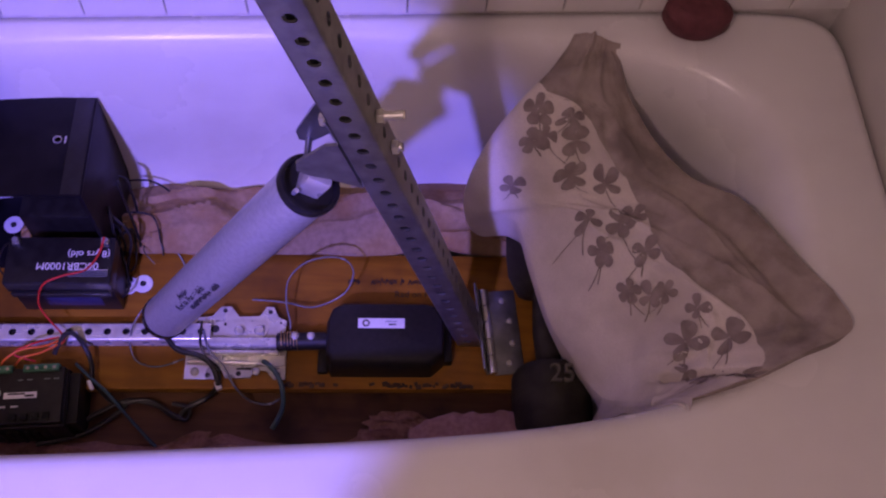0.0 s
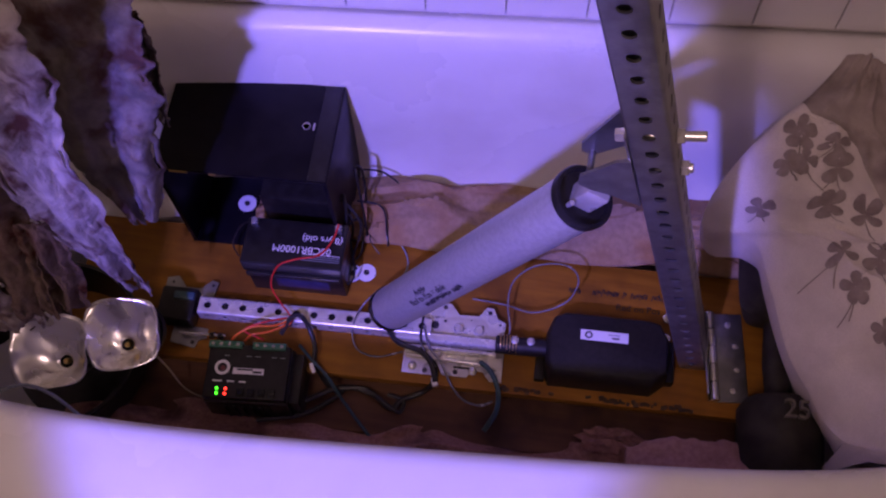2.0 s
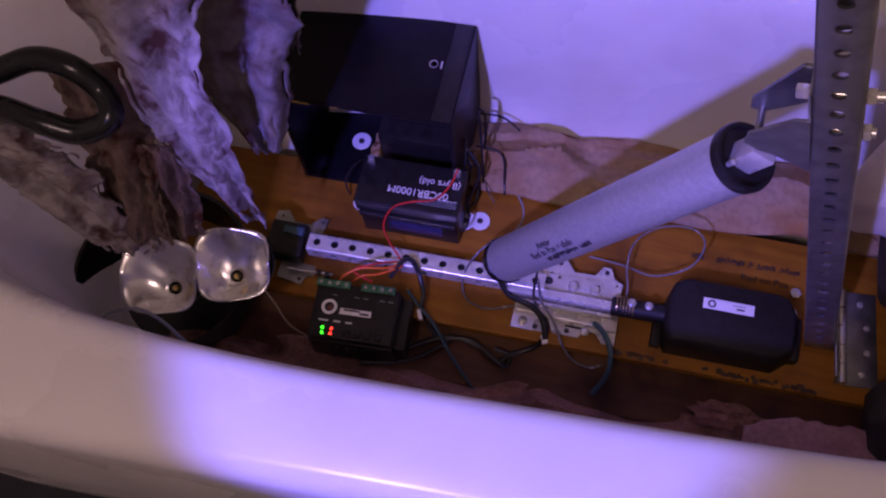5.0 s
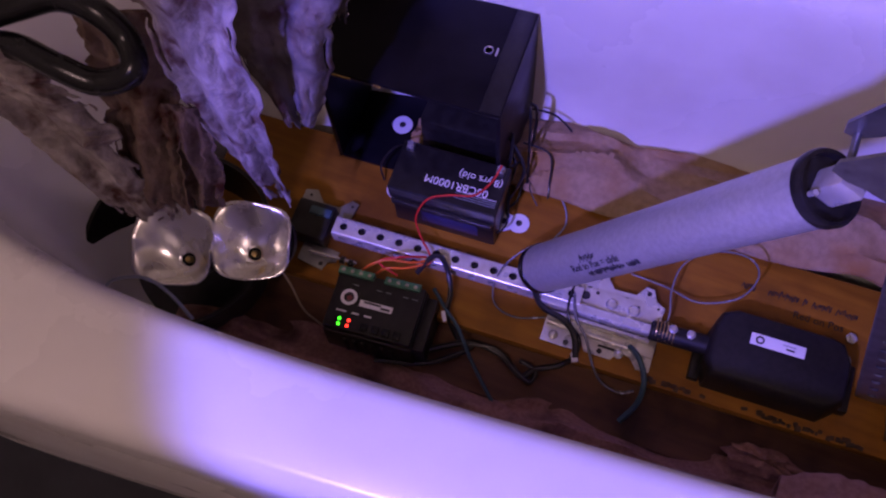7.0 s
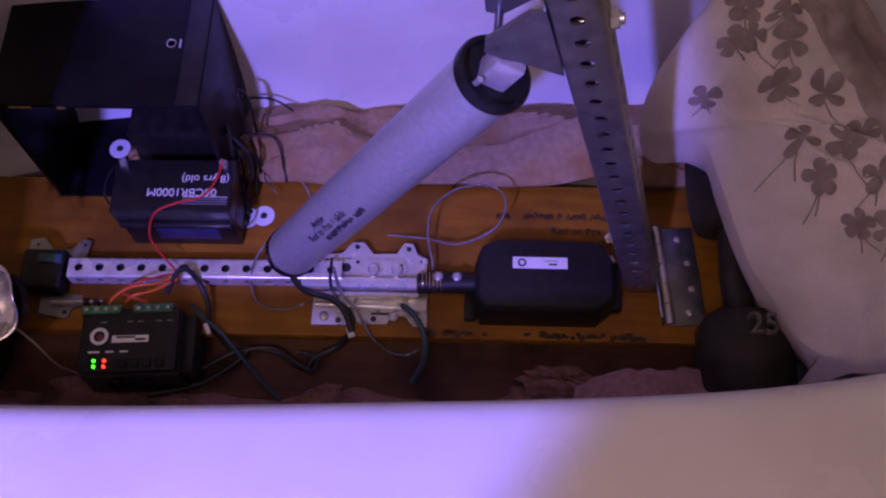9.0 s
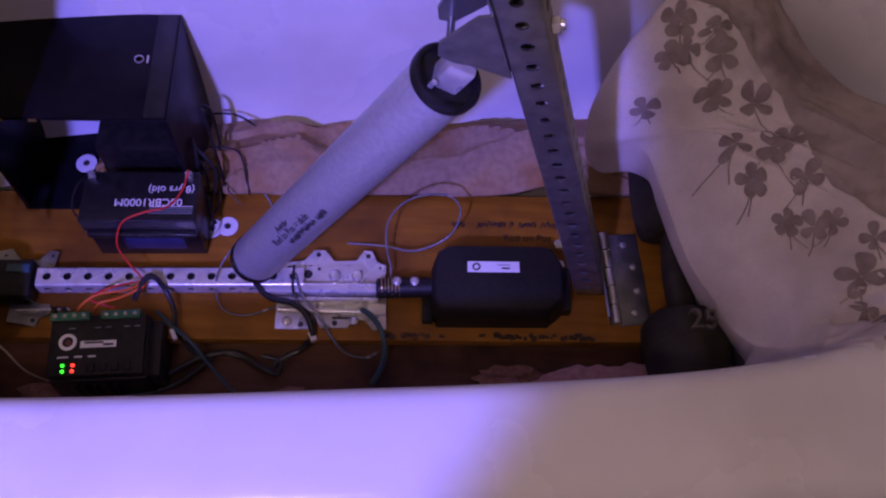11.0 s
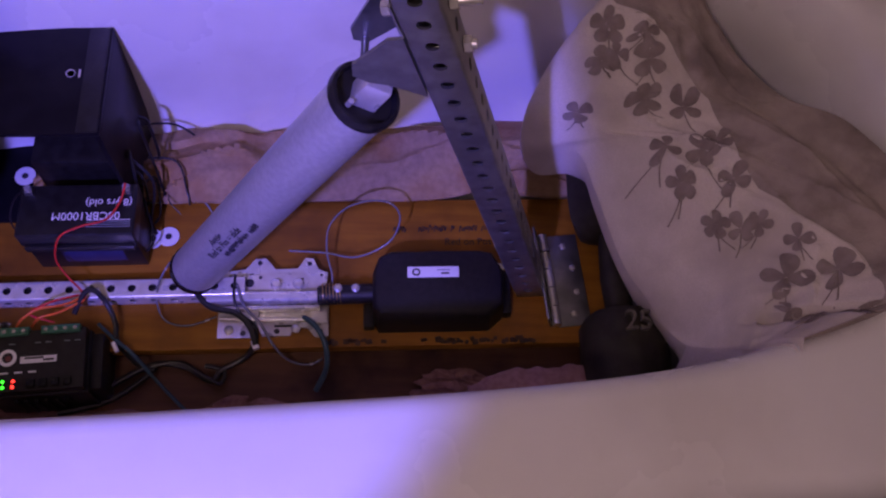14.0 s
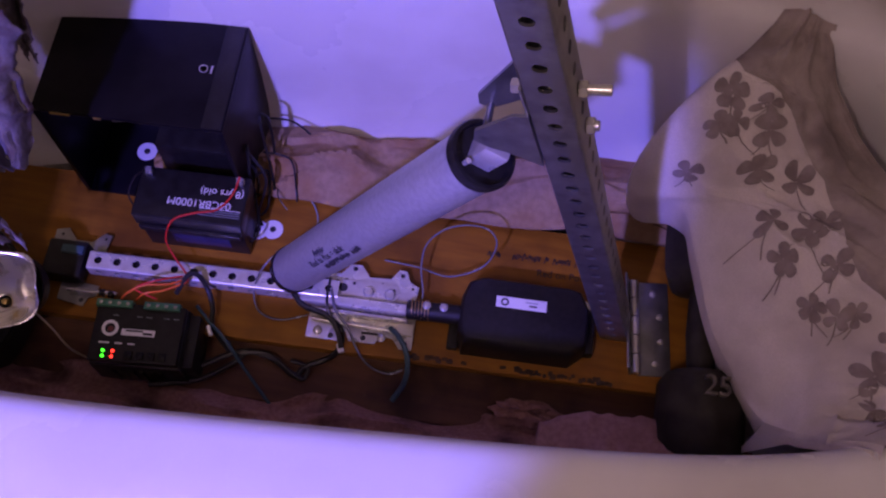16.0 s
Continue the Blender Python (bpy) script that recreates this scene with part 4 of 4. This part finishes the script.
controller()
WR = [(-0.458, 0.577, 0.113), (-0.463, 0.556, 0.104), (-0.477, 0.532, 0.102), (-0.506, 0.521, 0.102), (-0.529, 0.508, 0.098), (-0.541, 0.494, 0.065), (-0.529, 0.479, 0.045), (-0.512, 0.464, 0.042), (-0.506, 0.453, 0.04), (-0.519, 0.441, 0.035)]
WO1 = [(-0.508, 0.455, 0.042), (-0.525, 0.441, 0.05), (-0.553, 0.432, 0.055), (-0.572, 0.42, 0.05), (-0.583, 0.413, 0.035)]
WO2 = [(-0.506, 0.451, 0.042), (-0.531, 0.433, 0.045), (-0.551, 0.423, 0.05), (-0.564, 0.417, 0.035)]
WO3 = [(-0.513, 0.457, 0.043), (-0.539, 0.439, 0.06), (-0.564, 0.427, 0.05), (-0.538, 0.423, 0.036)]
WB1 = [(-0.517, 0.435, 0.035), (-0.506, 0.458, 0.046), (-0.494, 0.462, 0.046), (-0.481, 0.451, 0.03), (-0.47, 0.43, 0.02), (-0.467, 0.41, 0.008), (-0.45, 0.394, -0.02), (-0.43, 0.383, -0.026)]
WT = [(-0.494, 0.432, 0.01), (-0.471, 0.413, 0.012), (-0.445, 0.394, 0.01), (-0.419, 0.37, -0.02), (-0.371, 0.328, -0.03), (-0.342, 0.308, -0.05)]
WB2 = [(-0.499, 0.343, -0.022), (-0.463, 0.372, -0.022), (-0.425, 0.393, -0.022), (-0.385, 0.39, -0.022), (-0.354, 0.374, -0.022), (-0.341, 0.388, -0.02), (-0.314, 0.403, -0.015), (-0.299, 0.414, 0.004)]
WB3 = [(-0.534, 0.326, -0.022), (-0.475, 0.344, -0.022), (-0.436, 0.375, -0.024), (-0.424, 0.391, -0.022)]
WB4 = [(-0.431, 0.388, -0.02), (-0.394, 0.395, -0.02), (-0.358, 0.376, -0.018), (-0.341, 0.371, -0.022), (-0.339, 0.387, -0.02), (-0.362, 0.392, -0.018)]
WC1 = [(-0.376, 0.518, 0.07), (-0.401, 0.502, 0.06), (-0.419, 0.479, 0.04), (-0.424, 0.459, 0.015), (-0.412, 0.44, 0.008), (-0.384, 0.436, 0.005), (-0.35, 0.448, 0.009)]
WC2 = [(-0.241, 0.462, 0.014), (-0.216, 0.477, 0.012), (-0.208, 0.5, 0.02), (-0.216, 0.53, 0.035), (-0.214, 0.556, 0.055), (-0.194, 0.575, 0.07), (-0.164, 0.585, 0.075), (-0.137, 0.585, 0.07), (-0.125, 0.572, 0.055), (-0.138, 0.548, 0.035), (-0.179, 0.532, 0.02), (-0.221, 0.54, 0.012), (-0.268, 0.544, 0.006)]
WB5 = [(-0.387, 0.499, 0.02), (-0.376, 0.474, 0.03), (-0.357, 0.456, 0.022), (-0.325, 0.449, 0.02), (-0.307, 0.435, 0.015), (-0.298, 0.414, 0.005)]
WG3 = [(-0.325, 0.483, 0.030), (-0.313, 0.455, 0.028), (-0.293, 0.437, 0.018), (-0.275, 0.412, 0.006), (-0.257, 0.403, -0.020), (-0.233, 0.401, -0.026), (-0.217, 0.409, -0.024)]
WG4 = [(-0.241, 0.450, 0.012), (-0.228, 0.440, 0.017), (-0.216, 0.425, 0.016), (-0.209, 0.406, 0.010), (-0.210, 0.388, -0.008), (-0.222, 0.366, -0.024)]
WB8 = [(-0.329, 0.497, 0.030), (-0.327, 0.465, 0.030), (-0.318, 0.448, 0.024), (-0.301, 0.437, 0.012), (-0.297, 0.422, 0.004)]
WG2 = [(-0.466, 0.624, 0.02), (-0.425, 0.628, 0.012), (-0.387, 0.612, 0.004), (-0.37, 0.583, 0.003), (-0.376, 0.555, 0.006), (-0.384, 0.53, 0.03)]
WB6 = [(-0.47, 0.7, 0.05), (-0.431, 0.705, 0.045), (-0.395, 0.688, 0.035), (-0.368, 0.662, 0.02), (-0.353, 0.646, 0.014), (-0.359, 0.616, 0.003)]
WB7 = [(-0.578, 0.573, 0.098), (-0.605, 0.572, 0.07), (-0.623, 0.562, 0.03), (-0.618, 0.554, 0.004)]
WN = [(-0.672, 0.370, 0.085), (-0.655, 0.360, 0.04), (-0.638, 0.347, 0.0), (-0.604, 0.341, -0.025)]
WW = [(-0.809, 0.238, 0.16), (-0.803, 0.256, 0.17), (-0.772, 0.273, 0.17), (-0.745, 0.272, 0.15), (-0.717, 0.26, 0.12)]
C1 = [(-0.663, 0.428, 0.72), (-0.667, 0.427, 0.66), (-0.67, 0.423, 0.6), (-0.678, 0.42, 0.52), (-0.675, 0.409, 0.44), (-0.672, 0.406, 0.36), (-0.671, 0.412, 0.27), (-0.669, 0.419, 0.18)]
C2 = [(-0.669, 0.541, 0.6), (-0.656, 0.524, 0.55), (-0.647, 0.507, 0.5), (-0.657, 0.495, 0.42), (-0.648, 0.48, 0.36), (-0.635, 0.456, 0.3)]
C3 = [(-0.686, 0.57, 0.52), (-0.666, 0.556, 0.48), (-0.658, 0.551, 0.45), (-0.653, 0.55, 0.42)]
C4 = [(-0.908, 0.346, 0.46), (-0.88, 0.344, 0.42), (-0.849, 0.344, 0.38), (-0.839, 0.349, 0.31), (-0.817, 0.341, 0.24), (-0.796, 0.34, 0.18)]
C5 = [(-0.731, 0.406, 0.36), (-0.735, 0.396, 0.29), (-0.738, 0.385, 0.23), (-0.737, 0.373, 0.19)]
C8 = [(-0.651, 0.593, 0.5), (-0.635, 0.577, 0.46), (-0.624, 0.557, 0.42), (-0.616, 0.546, 0.38)]
C7 = [(-0.781, 0.43, 0.46), (-0.769, 0.411, 0.41), (-0.77, 0.394, 0.35), (-0.782, 0.38, 0.27), (-0.781, 0.358, 0.19)]
HO = [(-0.879, 0.373, 0.47), (-0.845, 0.391, 0.48), (-0.81, 0.406, 0.49), (-0.771, 0.406, 0.49), (-0.744, 0.399, 0.47), (-0.729, 0.377, 0.46), (-0.759, 0.36, 0.45), (-0.796, 0.357, 0.46), (-0.841, 0.362, 0.46), (-0.883, 0.358, 0.45)]
CABLES = ((WR, 0.0013, WIRERED, "red battery lead running to the controller"), (WO1, 0.0016, WIREORG, "orange motor lead at the controller"), (WO2, 0.0016, WIREORG, "orange motor lead at the controller"), (WO3, 0.0014, WIRERED, "red lead at the controller terminals"),
          (WB1, 0.0034, WIREBLK, "thick black lead crossing the rail"), (WT, 0.0024, WIRETEAL, "dark teal cable hanging over the plank"), (WB2, 0.0040, WIREBLK, "black cable lying along the plank"), (WB3, 0.0036, WIREBLK, "black cable lying along the plank"), (WB4, 0.0030, WIREBLK, "looped black cable on the plank"),
          (WC1, 0.0013, WIRESLV, "clear steel cable looping from the tube foot"), (WC2, 0.0013, WIRESLV, "coiled clear steel cable beside the motor"), (WB5, 0.0040, WIREBLK, "black cable from the tube foot"), (WG3, 0.0019, WIRESLV, "clear steel cable looping from plates to plank"), (WG4, 0.0036, WIRETEAL, "dark grey cable bent over the board's edge"), (WB8, 0.0016, WIREBLK, "thin black lead over the slide plates"),
          (WG2, 0.0012, WIREGRY, "thin grey lead behind the battery"), (WB6, 0.0015, WIREBLK, "thin black lead over the towel"), (WB7, 0.0012, WIREBLK, "thin black battery lead"), (WN, 0.0013, WIRETAN, "tan lamp wire trailing from the reflector"), (WW, 0.0022, WIREGRY, "pale grey cord arching beside the rim"))
for pts, r, mat, lab in CABLES:
    solo("cable", cord(pts, r, 8, 8), mat, lab, "cable", "cables on the board")
tn = thing("cable_connector", WB2[-1], "small white plug at the end of the black cable", "connector")
part("plug", box((0.008, 0.012, 0.007), Matrix.Translation(WB2[-1]) @ pose(0, 0, -0.004, 0, 0, 25), 0.001), LABEL, tn)
tn = thing("cable_connector", WT[1], "small white crimp on the teal cable", "connector")
part("crimp", box((0.005, 0.014, 0.006), Matrix.Translation(WT[1]) @ pose(0.004, -0.012, 0.0, 0, 0, 30), 0.001), LABEL, tn)
# tangle of thin dark leads beside the box
rnd = random.Random(4)
for k in range(9):
    a = Vector((-0.458 + rnd.uniform(-0.006, 0.006), 0.650 + rnd.uniform(-0.05, 0.03), rnd.uniform(0.03, 0.13)))
    b = a + Vector((rnd.uniform(0.006, 0.040), rnd.uniform(-0.03, 0.02), rnd.uniform(-0.05, 0.0)))
    c = Vector((b.x + rnd.uniform(-0.02, 0.015), b.y - rnd.uniform(0, 0.05), rnd.uniform(0.010, 0.035)))
    solo("cable", cord([a, b, c, c + Vector((rnd.uniform(-0.02, 0.02), -0.015, -0.008))], rnd.uniform(0.0008, 0.0022), 6, 6), WIREBLK, "thin dark lead tangled beside the black box", "cable", "tangled leads")

# ---- lamp reflectors, black pan, gauze ----
lug_plate("lug_plate", [(-0.036, -0.012), (0.036, -0.012), (0.040, 0.016), (0.030, 0.018), (0.016, 0.004), (-0.006, 0.004), (-0.020, 0.020), (-0.036, 0.016)], on_board(-0.672, 0.488, 0.006), [(0.033, 0.010, 0.002), (0.010, -0.002, 0.0034), (-0.026, 0.010, 0.002)], "dull zinc lug plate at the rail's end", GALV)
lug_plate("lug_plate", [(-0.024, -0.014), (0.012, -0.020), (0.016, -0.008), (0.026, -0.004), (0.026, 0.010), (-0.024, 0.014)], on_board(-0.655, 0.424, 0.002), [(0.008, -0.012, 0.003)], "dull zinc lug plate at the rail's end", GALV)
tb = thing("rail_end_block", (-0.672, 0.458, 0.0), "dark block clamped at the end of the rail", "clamp")
part("body", box((0.052, 0.05, 0.030), on_board(-0.676, 0.458, 0.0), 0.004), BLACKP, tb)
part("clip", box((0.03, 0.012, 0.034), on_board(-0.668, 0.470, 0.0), 0.003), WIRETEAL, tb)
sc = thing("rail_screw", (-0.63, 0.424, 0.012), "small steel screw rod beside the controller", "screw")
part("shank", rod((-0.665, 0.421, 0.012), (-0.600, 0.427, 0.012), 0.0022, 10), BOLT, sc)
for x in (-0.622, -0.610):
    part("collar", rod((x, 0.4245, 0.012), (x + 0.006, 0.425, 0.012), 0.0048, 12), BLACKP, sc)


def reflector(x, y, z, turn, size, hx):
    m = pose(x, y, z, 24, -6, turn)
    e = thing("lamp_reflector", (x, y, z), "bright polished lamp reflector dish with a bulb hole", "reflector", "lamp reflectors")
    bm = bmesh.new()
    hy = -0.016
    rings = []
    for k in range(13):
        f = k / 12
        row = []
        for q in range(56):
            a = 2 * math.pi * q / 56
            sq = (abs(math.cos(a)) ** 4.2 + abs(math.sin(a)) ** 4.2) ** (-1 / 4.2)
            r = size * (0.17 + 0.83 * f) * (1 + (sq - 1) * f * 0.75) * (1 + 0.035 * f * math.sin(3 * a + turn))
            zz = 0.030 * f ** 2.2 - 0.010 * f ** 8 * abs(math.sin(2 * a)) + 0.0015 * f * math.sin(5 * a + 1)
            row.append(bm.verts.new(m @ Vector((hx * (1 - f) + r * math.cos(a), hy * (1 - f) + r * math.sin(a) * 0.92, zz))))
        rings.append(row)
    for a, b in zip(rings, rings[1:]):
        for q in range(56):
            bm.faces.new((a[q], a[(q + 1) % 56], b[(q + 1) % 56], b[q]))
    d = part("dish", bm, REFL, e)
    mod = d.modifiers.new("thickness", "SOLIDIFY")
    mod.thickness, mod.offset = 0.0012, -1
    part("socket", lathe([(size * 0.17, -0.012), (size * 0.17, 0.0), (size * 0.12, 0.0), (size * 0.12, -0.010)], m @ Matrix.Translation((hx, hy, 0)), 20), BLACKR, e, "dark bulb socket")
    part("bulb", lathe([(0.0035, -0.008), (0.0045, -0.002), (0.0035, 0.004), (0.001, 0.006)], m @ Matrix.Translation((hx, hy, 0)), 12), BRASS, e, "small brass coloured bulb")
    part("hood", lathe([(size * 0.35, -0.045), (size * 0.75, -0.030), (size * 0.9, 0.002), (size * 0.86, 0.002), (size * 0.6, -0.020)], m @ Matrix.Translation((0, 0, -0.006)), 28), BLACKP, e, "black lamp hood")


reflector(-0.789, 0.346, 0.090, 8, 0.054, 0.014)
reflector(-0.702, 0.384, 0.092, 14, 0.051, -0.002)
pan = thing("black_pan", (-0.81, 0.365, 0.0), "shallow round black pan under the lamp reflectors", "pan")
part("bowl", lathe([(0.085, -0.030), (0.105, -0.026), (0.117, 0.046), (0.113, 0.047), (0.098, -0.018), (0.02, -0.020)], pose(-0.815, 0.362, 0.0), 56), BLACKP, pan)
part("rim", lathe([(0.113, 0.0475), (0.118, 0.0475), (0.122, 0.053), (0.121, 0.058), (0.116, 0.058), (0.113, 0.0475)], pose(-0.815, 0.362, 0.0), 56, False), BLACKP, pan, "rolled black rim")


def gauze(name, pts, widths, seed, mat, label, sag=0.012):
    """A torn strip of gauze hanging along the points, ragged at its edges and end."""
    cl = spline(pts, 14)
    n, k = len(cl), 44
    bm = bmesh.new()
    rows = []
    across = Vector((0.975, 0.215, 0.03)).normalized()
    toward = Vector((0.25, -0.55, 0.75)).normalized()
    for i, p in enumerate(cl):
        f = i / (n - 1)
        x = f * (len(widths) - 1)
        j = min(int(x), len(widths) - 2)
        w = widths[j] + (widths[j + 1] - widths[j]) * (x - j)
        row = []
        for q in range(k + 1):
            s = q / k - 0.5
            rag = 1 + 0.22 * noise.noise(Vector((f * 9, seed + (3 if s > 0 else 0), 0.0))) + 0.12 * noise.noise(Vector((f * 30, seed + (7 if s > 0 else 1), 0.0)))
            wave = sag * math.cos(s * math.pi) + 0.011 * math.sin(s * 11 + seed + 2.5 * f + 3 * noise.noise(Vector((f * 2, seed, 0)))) + 0.0018 * math.sin(s * 30 + 2 * seed + 6 * f) + 0.016 * noise.noise(Vector((s * 4, f * 4, seed * 1.7))) + 0.007 * noise.noise(Vector((s * 7, f * 9, seed))) + 0.0075 * (0.5 - abs(noise.noise(Vector((s * 6 + 3, f * 14, seed + 5))))) + 0.0035 * noise.noise(Vector((s * 15, f * 34, seed + 2)))
            end = 0.030 * noise.noise(Vector((s * 9, seed, 2.0))) * max(0, f - 0.8) / 0.2
            row.append(bm.verts.new(p + across * (w * s * rag) + toward * wave + Vector((0, 0, end))))
        rows.append(row)
    rnd = random.Random(seed)
    for i in range(n - 1):
        for q in range(k):
            edge = min(q, k - 1 - q) / k
            f = i / (n - 1)
            hole = noise.noise(Vector((q * 0.21, i * 0.15, seed * 3.3)))
            if (edge < 0.05 and hole > 0.25) or (f > 0.92 and hole > 0.12):
                continue
            bm.faces.new((rows[i][q], rows[i][q + 1], rows[i + 1][q + 1], rows[i + 1][q]))
    loose = [v for v in bm.verts if not v.link_faces]
    bmesh.ops.delete(bm, geom=loose, context="VERTS")
    ob = solo(name, bm, mat, label, "gauze", "hanging gauze strips")
    mod = ob.modifiers.new("thickness", "SOLIDIFY")
    mod.thickness = 0.0012
    return ob


# the strip behind is coloured darker, for the shade of the one before it
gauze("gauze_strip", C2, (0.16, 0.15, 0.135, 0.115, 0.085, 0.030), 2, RAG2, "torn gauze strip hanging behind the pale one, darkened for its shade")
gauze("gauze_strip", C1, (0.115, 0.115, 0.11, 0.088, 0.076, 0.070, 0.056, 0.034), 1, RAG, "pale torn gauze strip with brown stains hanging over the tub")
gauze("gauze_strip", C3, (0.032, 0.030, 0.026, 0.010), 3, RAG, "narrow pale torn gauze strip ending in a point")
gauze("gauze_strip", C8, (0.050, 0.046, 0.034, 0.010), 7, RAG2, "narrow torn gauze strip ending in a point, in the shade-darkened tone")
gauze("gauze_strip", C4, (0.12, 0.12, 0.115, 0.105, 0.09, 0.06), 4, RAG, "wide dirty gauze strip reaching down to the reflectors")
gauze("gauze_strip", C7, (0.085, 0.085, 0.08, 0.075, 0.06), 6, RAG3, "brown stained gauze strip between the paler ones")
gauze("gauze_strip", C5, (0.045, 0.052, 0.052, 0.040), 5, RAG3, "frayed brown stained gauze end above the reflector")
solo("black_hose", cord(HO, 0.0125, 16, 8), BLACKR, "glossy black hose looped through the gauze", "hose")

# ---- ledge ----
sp = thing("bath_sponge", (0.298, 0.828, RIM), "dark maroon rounded bath sponge on the tub's corner ledge", "sponge")
part("body", lathe([(0.012, 0.0), (0.030, 0.004), (0.037, 0.018), (0.036, 0.034), (0.026, 0.046), (0.008, 0.050)], Matrix.Translation((0.298, 0.828, RIM)) @ Matrix.Diagonal((1.2, 0.85, 1, 1)), 36), MAROON, sp)

# ---- wall tiles ----
wall = bpy.data.objects["wall_north"]
tile_bm = box((0.0985, 0.008, 0.0985), Matrix(), 0.0012, 1)
tile_mesh = finish(tile_bm, "tile", TILE)
for row in range(4):
    for col in range(18):
        ob = new("tile", tile_mesh)
        ob.parent = wall
        ob.matrix_basis = TUB @ Matrix.Translation((-0.95 + 0.1 * col, OUT_FAR - 0.0135, RIM + 0.003 + 0.1 * row))
